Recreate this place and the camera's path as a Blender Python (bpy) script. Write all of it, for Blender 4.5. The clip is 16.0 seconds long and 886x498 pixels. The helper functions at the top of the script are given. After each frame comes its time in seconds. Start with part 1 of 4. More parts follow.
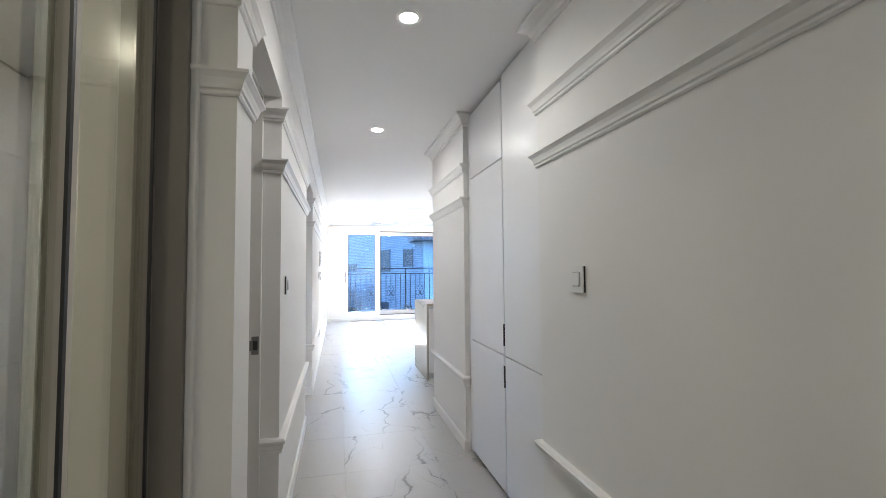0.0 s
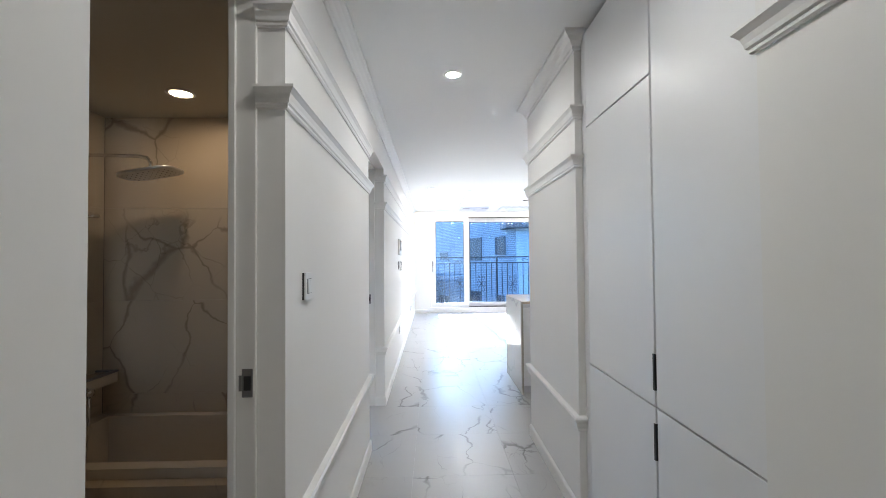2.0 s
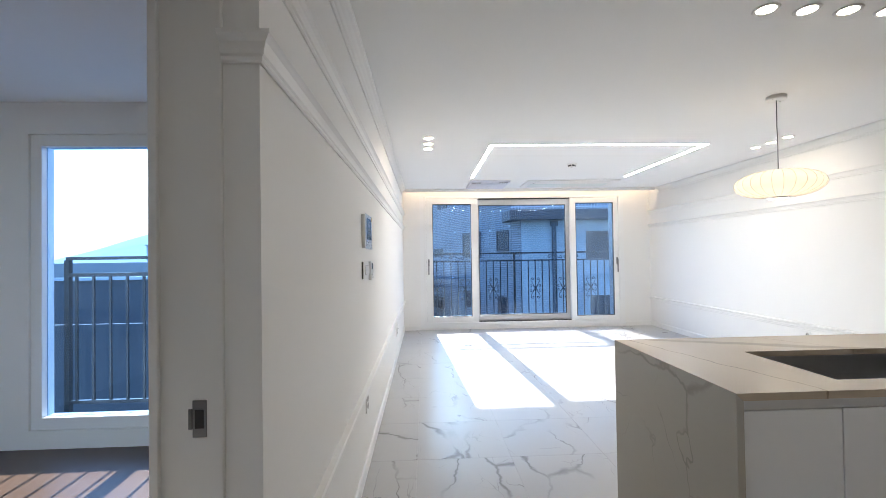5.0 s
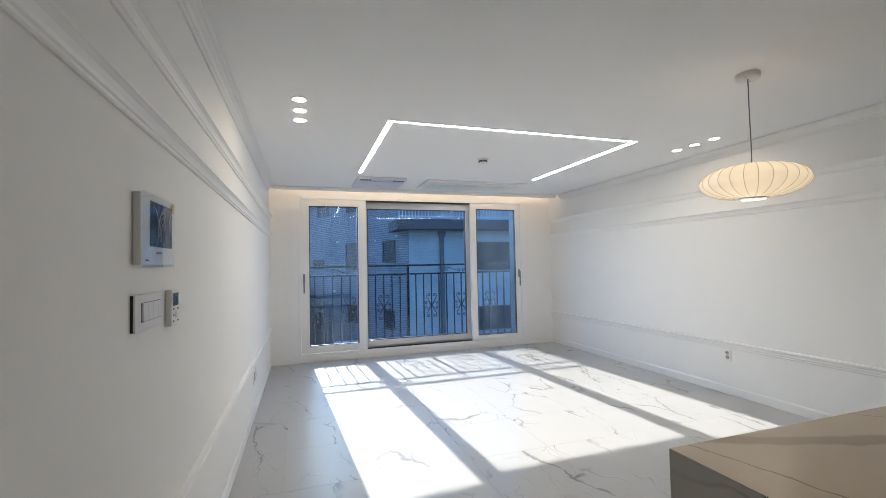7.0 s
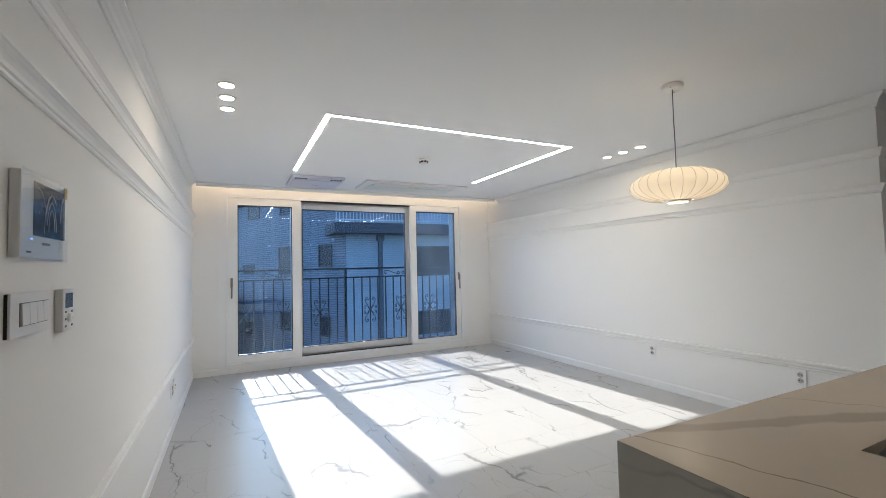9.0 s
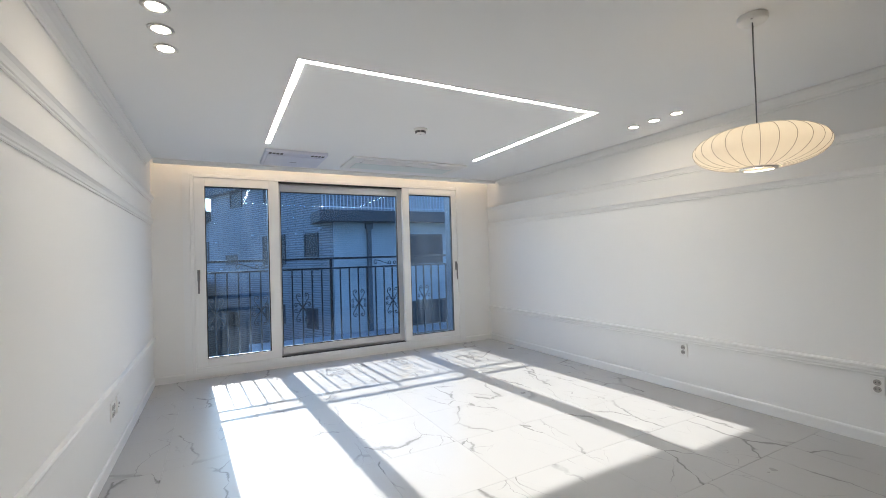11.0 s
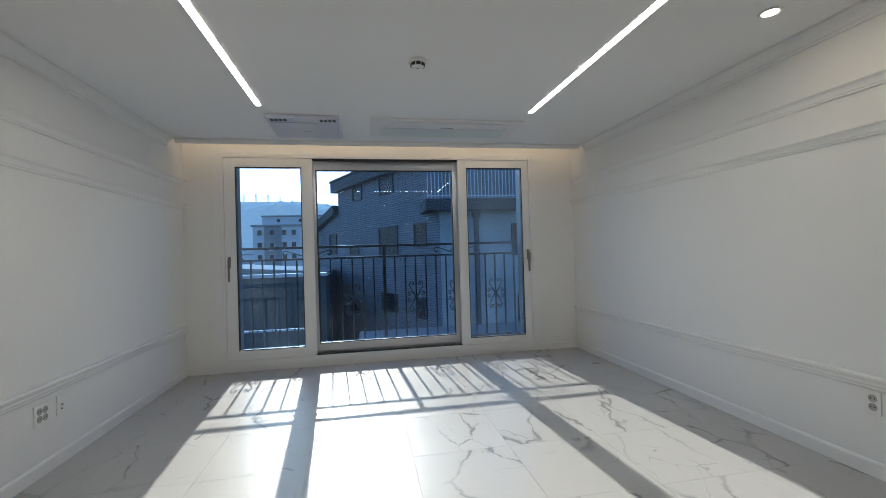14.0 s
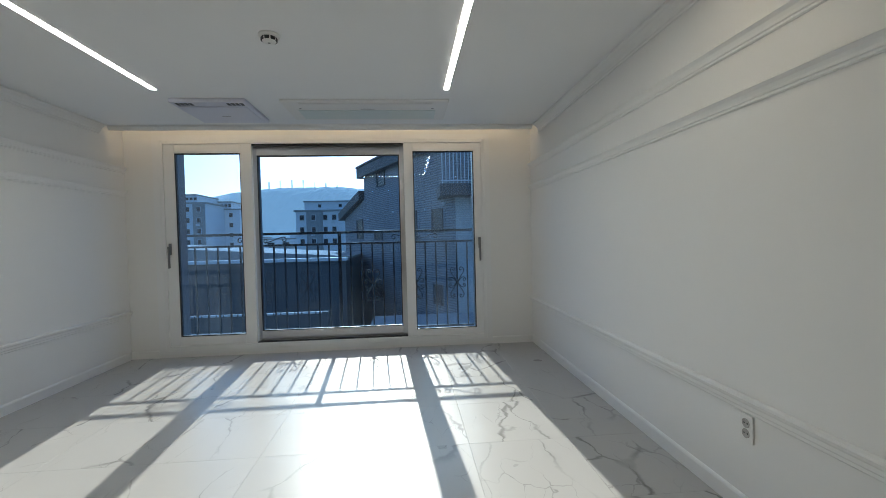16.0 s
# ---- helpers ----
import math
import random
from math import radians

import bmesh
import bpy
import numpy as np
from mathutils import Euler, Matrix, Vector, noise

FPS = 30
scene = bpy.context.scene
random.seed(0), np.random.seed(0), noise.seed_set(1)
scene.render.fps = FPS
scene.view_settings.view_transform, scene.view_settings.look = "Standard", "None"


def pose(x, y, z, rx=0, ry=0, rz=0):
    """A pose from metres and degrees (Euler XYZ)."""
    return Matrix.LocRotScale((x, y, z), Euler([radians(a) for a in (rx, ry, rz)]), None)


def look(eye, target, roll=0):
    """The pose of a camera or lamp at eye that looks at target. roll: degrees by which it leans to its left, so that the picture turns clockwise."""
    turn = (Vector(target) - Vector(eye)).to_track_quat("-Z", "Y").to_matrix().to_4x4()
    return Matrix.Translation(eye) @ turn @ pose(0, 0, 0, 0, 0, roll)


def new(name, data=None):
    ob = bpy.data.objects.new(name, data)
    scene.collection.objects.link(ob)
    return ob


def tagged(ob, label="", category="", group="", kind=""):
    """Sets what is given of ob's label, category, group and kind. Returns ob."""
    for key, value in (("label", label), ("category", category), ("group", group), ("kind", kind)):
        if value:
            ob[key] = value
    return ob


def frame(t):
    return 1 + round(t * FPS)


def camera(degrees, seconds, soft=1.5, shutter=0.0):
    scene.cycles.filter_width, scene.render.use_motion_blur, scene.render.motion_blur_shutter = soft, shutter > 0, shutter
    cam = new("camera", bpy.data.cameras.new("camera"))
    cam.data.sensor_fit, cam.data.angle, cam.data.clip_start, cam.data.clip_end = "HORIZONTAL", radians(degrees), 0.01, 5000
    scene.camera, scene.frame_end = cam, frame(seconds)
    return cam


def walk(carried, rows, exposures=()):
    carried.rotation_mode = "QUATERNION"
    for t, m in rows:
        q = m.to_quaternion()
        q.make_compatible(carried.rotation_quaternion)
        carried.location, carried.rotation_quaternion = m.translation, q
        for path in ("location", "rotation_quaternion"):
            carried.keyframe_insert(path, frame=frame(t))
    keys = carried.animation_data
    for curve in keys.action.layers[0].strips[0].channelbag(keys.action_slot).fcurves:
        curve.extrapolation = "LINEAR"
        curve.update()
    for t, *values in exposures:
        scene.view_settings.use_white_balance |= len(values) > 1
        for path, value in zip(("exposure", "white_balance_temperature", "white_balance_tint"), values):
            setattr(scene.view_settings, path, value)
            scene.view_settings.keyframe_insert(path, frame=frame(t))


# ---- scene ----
cam = camera(92.1, 16.0, 0.7)
PATH = [
    (0, (-0.105, 0.778, 1.257), (0.373, 2.717, 1.353), -0.5),
    (0.5, (-0.091, 0.764, 1.273), (0.167, 2.746, 1.352), -0.5),
    (1, (-0.024, 0.984, 1.281), (0.101, 2.979, 1.347), -0.5),
    (1.5, (0.043, 1.24, 1.267), (0.093, 3.238, 1.322), -0.5),
    (2, (0.062, 1.621, 1.272), (0.113, 3.62, 1.317), -0.5),
    (2.5, (0.09, 2.064, 1.281), (0.143, 4.063, 1.316), -0.5),
    (3, (0.025, 2.571, 1.273), (0.078, 4.57, 1.298), -0.6),
    (3.5, (0.01, 3.073, 1.234), (0.06, 5.072, 1.264), -0.6),
    (3.7, (-0.004, 3.254, 1.252), (0.05, 5.253, 1.28), -0.7),
    (5.8, (0.026, 5.044, 1.291), (0.197, 7.037, 1.327), -0.9),
    (6, (0.046, 5.179, 1.304), (0.272, 7.166, 1.343), -1.0),
    (6.5, (0.078, 5.43, 1.308), (0.47, 7.39, 1.365), -1.1),
    (7, (0.074, 5.573, 1.308), (0.694, 7.473, 1.379), -1.2),
    (7.5, (0.091, 5.576, 1.298), (0.864, 7.419, 1.382), -1.3),
    (8, (0.122, 5.59, 1.297), (0.937, 7.414, 1.387), -1.3),
    (8.5, (0.091, 5.616, 1.293), (0.944, 7.422, 1.385), -1.3),
    (9, (0.083, 5.646, 1.276), (0.968, 7.437, 1.364), -1.4),
    (9.2, (0.068, 5.672, 1.263), (0.974, 7.452, 1.354), -1.7),
    (11.5, (0.375, 6.462, 1.283), (1.31, 8.23, 1.3), -1.7),
    (12, (0.495, 6.642, 1.264), (1.433, 8.409, 1.27), -1.7),
    (12.5, (0.65, 6.795, 1.211), (1.462, 8.623, 1.226), -1.8),
    (13, (0.879, 6.925, 1.21), (1.495, 8.828, 1.228), -1.8),
    (13.5, (1.182, 6.95, 1.214), (1.667, 8.89, 1.227), -1.7),
    (14, (1.463, 6.952, 1.195), (1.825, 8.918, 1.209), -1.7),
    (14.5, (1.764, 6.995, 1.187), (2.053, 8.974, 1.199), -1.5),
    (15, (2.029, 6.991, 1.209), (2.293, 8.973, 1.194), -1.5),
    (15.5, (2.29, 6.984, 1.204), (2.501, 8.973, 1.17), -1.5),
    (16, (2.565, 7.026, 1.198), (2.729, 9.018, 1.147), -1.4),
]
EXPOSURES = [(0, 3.3, 6040, 8), (1, 3.3, 5980, 7), (2, 3.16, 5960, 7), (3.5, 2.64, 6060, 8), (6, 1.9, 6540, 8), (7, 1.52, 6480, 7), (9, 1.55, 6480, 7), (12.5, 1.14, 6560, 6), (13, 0.84, 6560, 5), (14, 0.6, 6560, 4), (15, 0.58, 6550, 1), (16, 0.58, 6550, 1)]
walk(cam, [(t, look(eye, target, roll)) for t, eye, target, roll in PATH], EXPOSURES)

# ---- world, sun, exposure ----
SUN_EL, SUN_AZ = 29.2, 4.1          # elevation; degrees the sun stands west of north (+y)
world = bpy.data.worlds.new("world")
scene.world = world
world.use_nodes = True
wn = world.node_tree.nodes
sky = wn.new("ShaderNodeTexSky")
sky.sky_type, sky.sun_disc = "NISHITA", False
sky.sun_elevation, sky.sun_rotation = radians(SUN_EL), radians(-SUN_AZ)
sky.air_density, sky.dust_density = 1.0, 1.5
wn["Background"].inputs[1].default_value = 0.15
world.node_tree.links.new(sky.outputs[0], wn["Background"].inputs[0])
sun = new("sun", bpy.data.lights.new("sun", "SUN"))
sun.data.energy, sun.data.angle, sun.data.color = 3.5, radians(0.53), (1.0, 0.975, 0.945)
_d = Vector((math.sin(radians(-SUN_AZ)) * math.cos(radians(SUN_EL)), math.cos(radians(SUN_AZ)) * math.cos(radians(SUN_EL)), math.sin(radians(SUN_EL))))
sun.matrix_world = look(_d * 40, (0, 0, 0))


# ---- materials ----
def mat(name, color, rough=0.5, metal=0.0, bump=0.0, scale=80.0, vary=0.04, spec=0.5, coat=0.0, large=1.3):
    """A painted, plastic or metal surface: fine grain relief and a faint larger unevenness of colour and gloss."""
    m = bpy.data.materials.new(name)
    m.use_nodes = True
    n, l = m.node_tree.nodes, m.node_tree.links
    b = n["Principled BSDF"]
    b.inputs["Metallic"].default_value, b.inputs["Specular IOR Level"].default_value = metal, spec
    b.inputs["Coat Weight"].default_value = coat
    geo = n.new("ShaderNodeNewGeometry")
    big, fine = n.new("ShaderNodeTexNoise"), n.new("ShaderNodeTexNoise")
    big.inputs["Scale"].default_value, big.inputs["Detail"].default_value = large, 5
    fine.inputs["Scale"].default_value, fine.inputs["Detail"].default_value = scale, 3
    for t in (big, fine):
        l.new(geo.outputs["Position"], t.inputs["Vector"])
    ramp = n.new("ShaderNodeMix")
    ramp.data_type = "RGBA"
    ramp.inputs[6].default_value = (*[c * (1 - vary) for c in color], 1)
    ramp.inputs[7].default_value = (*[min(1, c * (1 + vary)) for c in color], 1)
    l.new(big.outputs["Fac"], ramp.inputs[0])
    l.new(ramp.outputs[2], b.inputs["Base Color"])
    mr = n.new("ShaderNodeMapRange")
    mr.inputs[3].default_value, mr.inputs[4].default_value = rough * 0.85, min(1, rough * 1.15)
    l.new(big.outputs["Fac"], mr.inputs[0])
    l.new(mr.outputs[0], b.inputs["Roughness"])
    if bump:
        bp = n.new("ShaderNodeBump")
        bp.inputs["Strength"].default_value, bp.inputs["Distance"].default_value = bump, 0.002
        l.new(fine.outputs["Fac"], bp.inputs["Height"])
        l.new(bp.outputs[0], b.inputs["Normal"])
    return m


def marble(name, base, vein, rough, scale=1.0, amount=1.0, spec=0.5, lift=0.0, hair=0.5):
    """White stone-look porcelain with branching grey veins, another cut of the stone on each tile."""
    m = bpy.data.materials.new(name)
    m.use_nodes = True
    n, l = m.node_tree.nodes, m.node_tree.links
    b = n["Principled BSDF"]
    b.inputs["Specular IOR Level"].default_value = spec
    geo, info = n.new("ShaderNodeNewGeometry"), n.new("ShaderNodeObjectInfo")
    off = n.new("ShaderNodeVectorMath")
    off.operation = "MULTIPLY_ADD"
    off.inputs[1].default_value = (37.0, 53.0, 29.0)
    comb = n.new("ShaderNodeCombineXYZ")
    for k in range(3):
        l.new(info.outputs["Random"], comb.inputs[k])
    l.new(comb.outputs[0], off.inputs[0])
    l.new(geo.outputs["Position"], off.inputs[2])

    def noise_tex(s, detail, dist, rough_=0.55):
        t = n.new("ShaderNodeTexNoise")
        t.inputs["Scale"].default_value, t.inputs["Detail"].default_value = s, detail
        t.inputs["Distortion"].default_value, t.inputs["Roughness"].default_value = dist, rough_
        l.new(off.outputs[0], t.inputs["Vector"])
        return t.outputs["Fac"]

    def times(a, c):
        k = n.new("ShaderNodeMath")
        k.operation = "MULTIPLY"
        l.new(a, k.inputs[0])
        if isinstance(c, float):
            k.inputs[1].default_value = c
        else:
            l.new(c, k.inputs[1])
        return k.outputs[0]

    def span(fac, lo, hi):
        r = n.new("ShaderNodeMapRange")
        r.inputs[1].default_value, r.inputs[2].default_value = lo, hi
        l.new(fac, r.inputs[0])
        return r.outputs[0]

    warp = n.new("ShaderNodeTexNoise")
    warp.inputs["Scale"].default_value, warp.inputs["Detail"].default_value = 2.2 * scale, 5
    l.new(off.outputs[0], warp.inputs["Vector"])
    bent = n.new("ShaderNodeVectorMath")
    bent.operation = "MULTIPLY_ADD"
    bent.inputs[1].default_value = (0.34 / scale,) * 3
    l.new(warp.outputs["Color"], bent.inputs[0])
    l.new(off.outputs[0], bent.inputs[2])
    grain = n.new("ShaderNodeMapping")
    grain.inputs["Rotation"].default_value, grain.inputs["Scale"].default_value = (0.3, 0.25, 0.7), (1.0, 0.42, 0.7)
    l.new(bent.outputs[0], grain.inputs["Vector"])

    def crack(s, lo, hi):
        """Branching cracks: the borders of drawn-out cells, now fine, now wide."""
        v = n.new("ShaderNodeTexVoronoi")
        v.feature = "DISTANCE_TO_EDGE"
        v.inputs["Scale"].default_value = s
        l.new(grain.outputs[0], v.inputs["Vector"])
        w = n.new("ShaderNodeMapRange")
        w.inputs[1].default_value, w.inputs[2].default_value = 0.35, 0.7
        w.inputs[3].default_value, w.inputs[4].default_value = lo, hi
        l.new(noise_tex(4.0 * scale, 3, 0.0), w.inputs[0])
        r = n.new("ShaderNodeMapRange")
        r.interpolation_type = "SMOOTHSTEP"
        r.inputs[3].default_value, r.inputs[4].default_value = 1.0, 0.0
        l.new(v.outputs["Distance"], r.inputs[0])
        l.new(w.outputs[0], r.inputs[2])
        return r.outputs[0]

    where = span(noise_tex(1.5 * scale, 2, 0.2), 0.47 - lift, 0.62 - lift)
    sharp = times(crack(1.9 * scale, 0.005, 0.042), where)
    broad = times(crack(1.9 * scale, 0.05, 0.16), times(where, span(noise_tex(2.3 * scale, 2, 0.2), 0.45, 0.7)))
    thin = times(crack(4.6 * scale, 0.004, 0.022), times(where, span(noise_tex(3.1 * scale, 2, 0.0), 0.46, 0.60)))
    cloud = span(noise_tex(1.0 * scale, 2, 0.3), 0.2, 0.9)
    prev = None
    for fac, strength in ((cloud, 0.05), (broad, 0.10), (thin, hair), (sharp, 0.68)):
        mix = n.new("ShaderNodeMix")
        mix.data_type = "RGBA"
        mix.inputs[7].default_value = (*vein, 1)
        if prev is None:
            mix.inputs[6].default_value = (*base, 1)
        else:
            l.new(prev, mix.inputs[6])
        l.new(times(fac, strength * amount), mix.inputs[0])
        prev = mix.outputs[2]
    l.new(prev, b.inputs["Base Color"])
    mr = n.new("ShaderNodeMapRange")
    mr.inputs[3].default_value, mr.inputs[4].default_value = rough * 0.8, rough * 1.25
    l.new(noise_tex(3.0, 2, 0.0), mr.inputs[0])
    l.new(mr.outputs[0], b.inputs["Roughness"])
    return m


def slab(name, base, vein, rough):
    """Beige stone with clouds, one thin crooked vein and one broad soft one across the slab."""
    m = bpy.data.materials.new(name)
    m.use_nodes = True
    n, l = m.node_tree.nodes, m.node_tree.links
    b = n["Principled BSDF"]
    b.inputs["Roughness"].default_value = rough
    geo = n.new("ShaderNodeNewGeometry")
    prev = None
    for normal, c, width, wander, freq, strength in (((0.366, 0.93, 0.0), 6.31, 0.030, 0.12, 4.0, 0.5), ((0.962, 0.272, 0.0), 2.641, 0.0030, 0.05, 9.0, 0.7),
                                                     ((0.55, 0.83, 0.0), 6.62, 0.003, 0.08, 8.0, 0.4), ((0.80, 0.60, 0.0), 5.05, 0.003, 0.10, 7.0, 0.4)):
        dot, ns, wob, dist = n.new("ShaderNodeVectorMath"), n.new("ShaderNodeTexNoise"), n.new("ShaderNodeMath"), n.new("ShaderNodeMath")
        dot.operation, dot.inputs[1].default_value = "DOT_PRODUCT", normal
        ns.inputs["Scale"].default_value, ns.inputs["Detail"].default_value = freq, 8
        wob.operation, wob.inputs[1].default_value, wob.inputs[2].default_value = "MULTIPLY_ADD", wander, -c - wander * 0.5
        l.new(geo.outputs["Position"], dot.inputs[0])
        l.new(geo.outputs["Position"], ns.inputs["Vector"])
        l.new(ns.outputs["Fac"], wob.inputs[0])
        l.new(dot.outputs["Value"], dist.inputs[0])
        l.new(wob.outputs[0], dist.inputs[1])
        far, r, k = n.new("ShaderNodeMath"), n.new("ShaderNodeMapRange"), n.new("ShaderNodeMath")
        far.operation = "ABSOLUTE"
        l.new(dist.outputs[0], far.inputs[0])
        r.interpolation_type = "SMOOTHSTEP"
        r.inputs[1].default_value, r.inputs[2].default_value = width * 0.6, width * 1.2
        r.inputs[3].default_value, r.inputs[4].default_value = 1.0, 0.0
        l.new(far.outputs[0], r.inputs[0])
        k.operation, k.inputs[1].default_value = "MULTIPLY", strength
        l.new(r.outputs[0], k.inputs[0])
        mix = n.new("ShaderNodeMix")
        mix.data_type = "RGBA"
        mix.inputs[7].default_value = (*vein, 1)
        if prev is None:
            big, tone = n.new("ShaderNodeTexNoise"), n.new("ShaderNodeMix")
            big.inputs["Scale"].default_value, big.inputs["Detail"].default_value = 3.0, 6
            l.new(geo.outputs["Position"], big.inputs["Vector"])
            tone.data_type = "RGBA"
            tone.inputs[6].default_value, tone.inputs[7].default_value = (*[v * 0.9 for v in base], 1), (*[v * 1.1 for v in base], 1)
            l.new(big.outputs["Fac"], tone.inputs[0])
            prev = tone.outputs[2]
        l.new(prev, mix.inputs[6])
        l.new(k.outputs[0], mix.inputs[0])
        prev = mix.outputs[2]
    l.new(prev, b.inputs["Base Color"])
    return m


def glow(name, color, strength):
    m = bpy.data.materials.new(name)
    m.use_nodes = True
    b = m.node_tree.nodes["Principled BSDF"]
    b.inputs["Base Color"].default_value = (0.8, 0.8, 0.8, 1)
    b.inputs["Emission Color"].default_value, b.inputs["Emission Strength"].default_value = (*color, 1), strength
    return m


def glass(name, tint, gloss=1.0, mirror=0.0, sheen=(1, 1, 1), haze=0.0):
    """A thin pane: tinted see-through with a mirror-like film that grows at grazing angles."""
    m = bpy.data.materials.new(name)
    m.use_nodes = True
    n, l = m.node_tree.nodes, m.node_tree.links
    n.remove(n["Principled BSDF"])
    tr, gl, mx = n.new("ShaderNodeBsdfTransparent"), n.new("ShaderNodeBsdfGlossy"), n.new("ShaderNodeMixShader")
    lw, pw, ma = n.new("ShaderNodeLayerWeight"), n.new("ShaderNodeMath"), n.new("ShaderNodeMath")
    tr.inputs[0].default_value = (*tint, 1)
    gl.inputs["Roughness"].default_value, gl.inputs["Color"].default_value = 0.01, (*sheen, 1)
    lw.inputs[0].default_value = 0.5
    pw.operation, pw.inputs[1].default_value = "POWER", 5.0
    ma.operation, ma.inputs[1].default_value, ma.inputs[2].default_value = "MULTIPLY_ADD", 0.9 * gloss * (1 - mirror), 0.04 * gloss + mirror
    l.new(lw.outputs["Facing"], pw.inputs[0])
    l.new(pw.outputs[0], ma.inputs[0])
    l.new(ma.outputs[0], mx.inputs[0])
    l.new(tr.outputs[0], mx.inputs[1])
    l.new(gl.outputs[0], mx.inputs[2])
    l.new(mx.outputs[0], n["Material Output"].inputs[0])
    # a mottled translucent film puts the window's pale haze onto the glass itself
    if haze:
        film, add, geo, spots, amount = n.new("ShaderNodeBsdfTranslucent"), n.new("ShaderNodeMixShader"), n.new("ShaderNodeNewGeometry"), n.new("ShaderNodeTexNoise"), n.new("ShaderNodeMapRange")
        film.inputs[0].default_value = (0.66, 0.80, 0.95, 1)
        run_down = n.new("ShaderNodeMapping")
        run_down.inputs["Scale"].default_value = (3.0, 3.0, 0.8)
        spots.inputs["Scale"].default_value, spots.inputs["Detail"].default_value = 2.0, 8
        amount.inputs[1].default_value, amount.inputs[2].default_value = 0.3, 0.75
        amount.inputs[3].default_value, amount.inputs[4].default_value = haze * 0.4, haze * 2.0
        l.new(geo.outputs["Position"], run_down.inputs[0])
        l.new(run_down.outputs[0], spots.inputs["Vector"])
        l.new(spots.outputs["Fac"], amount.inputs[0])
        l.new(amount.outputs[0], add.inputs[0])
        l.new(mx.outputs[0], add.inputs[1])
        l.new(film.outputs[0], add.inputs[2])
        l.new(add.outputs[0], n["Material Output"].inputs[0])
    return m


def brick_mat(name, c1, c2, mortar, bw, bh, rough=0.85):
    m = bpy.data.materials.new(name)
    m.use_nodes = True
    n, l = m.node_tree.nodes, m.node_tree.links
    b = n["Principled BSDF"]
    b.inputs["Roughness"].default_value = rough
    geo, sep, cmb = n.new("ShaderNodeNewGeometry"), n.new("ShaderNodeSeparateXYZ"), n.new("ShaderNodeCombineXYZ")
    add = n.new("ShaderNodeMath")
    l.new(geo.outputs["Position"], sep.inputs[0])
    l.new(sep.outputs[0], add.inputs[0])
    l.new(sep.outputs[1], add.inputs[1])
    l.new(add.outputs[0], cmb.inputs[0])
    l.new(sep.outputs[2], cmb.inputs[1])
    t = n.new("ShaderNodeTexBrick")
    t.inputs["Scale"].default_value = 1.0
    t.inputs["Brick Width"].default_value, t.inputs["Row Height"].default_value = bw, bh
    t.inputs["Mortar Size"].default_value = bh * 0.2
    t.inputs["Color1"].default_value, t.inputs["Color2"].default_value, t.inputs["Mortar"].default_value = (*c1, 1), (*c2, 1), (*mortar, 1)
    l.new(cmb.outputs[0], t.inputs["Vector"])
    ns = n.new("ShaderNodeTexNoise")
    ns.inputs["Scale"].default_value, ns.inputs["Detail"].default_value = 0.7, 6
    l.new(geo.outputs["Position"], ns.inputs["Vector"])
    mx = n.new("ShaderNodeMix")
    mx.data_type, mx.blend_type = "RGBA", "MULTIPLY"
    mr = n.new("ShaderNodeMapRange")
    mr.inputs[3].default_value, mr.inputs[4].default_value = 0.6, 1.3
    l.new(ns.outputs["Fac"], mr.inputs[0])
    mx.inputs[0].default_value = 1
    l.new(t.outputs["Color"], mx.inputs[6])
    l.new(mr.outputs[0], mx.inputs[7])
    l.new(mx.outputs[2], b.inputs["Base Color"])
    bp = n.new("ShaderNodeBump")
    bp.invert = True
    bp.inputs["Distance"].default_value = 0.02
    l.new(t.outputs["Fac"], bp.inputs["Height"])
    l.new(bp.outputs[0], b.inputs["Normal"])
    return m


WALL = mat("wall_paper", (0.80, 0.79, 0.775), 0.75, bump=0.035, scale=260, vary=0.015)
CEIL = mat("ceiling_paper", (0.84, 0.84, 0.84), 0.85, bump=0.04, scale=200, vary=0.012)
TRIM = mat("trim_paint", (0.80, 0.79, 0.775), 0.45, bump=0.05, scale=60, vary=0.02)
CAB = mat("cabinet_lacquer", (0.80, 0.80, 0.81), 0.38, vary=0.01)
PVC = mat("window_vinyl", (0.80, 0.80, 0.80), 0.35, vary=0.015)
DOORF = mat("door_frame_film", (0.74, 0.73, 0.71), 0.4, bump=0.05, vary=0.02)
ALU = mat("brushed_aluminium", (0.55, 0.55, 0.56), 0.3, 1.0, bump=0.05, scale=300)
STEEL = mat("chrome", (0.75, 0.75, 0.76), 0.12, 1.0)
BLACK = mat("black_rubber", (0.02, 0.02, 0.022), 0.5)
IRON = mat("black_iron_paint", (0.010, 0.010, 0.012), 0.3, bump=0.2, scale=90, spec=0.5)
PLASTIC = mat("white_plastic", (0.78, 0.77, 0.75), 0.32, vary=0.02)
GREYP = mat("grey_plastic", (0.16, 0.165, 0.175), 0.4)
SLIDE = mat("sliding_door_taupe", (0.20, 0.182, 0.16), 0.6, vary=0.03)
SLIDE2 = mat("sliding_door_cream", (0.55, 0.51, 0.45), 0.65, vary=0.03)
FLOOR = marble("floor_marble_tile", (0.44, 0.431, 0.42), (0.07, 0.062, 0.056), 0.30, 1.1, 1.0, spec=0.34, lift=0.06, hair=0.5)
BATHPLAIN = marble("bath_plain_tile", (0.47, 0.42, 0.35), (0.10, 0.085, 0.07), 0.34, 0.7, 0.3)
BATHTILE = marble("bath_marble_tile", (0.45, 0.385, 0.305), (0.060, 0.042, 0.030), 0.34, 1.0, 0.75, lift=0.07)
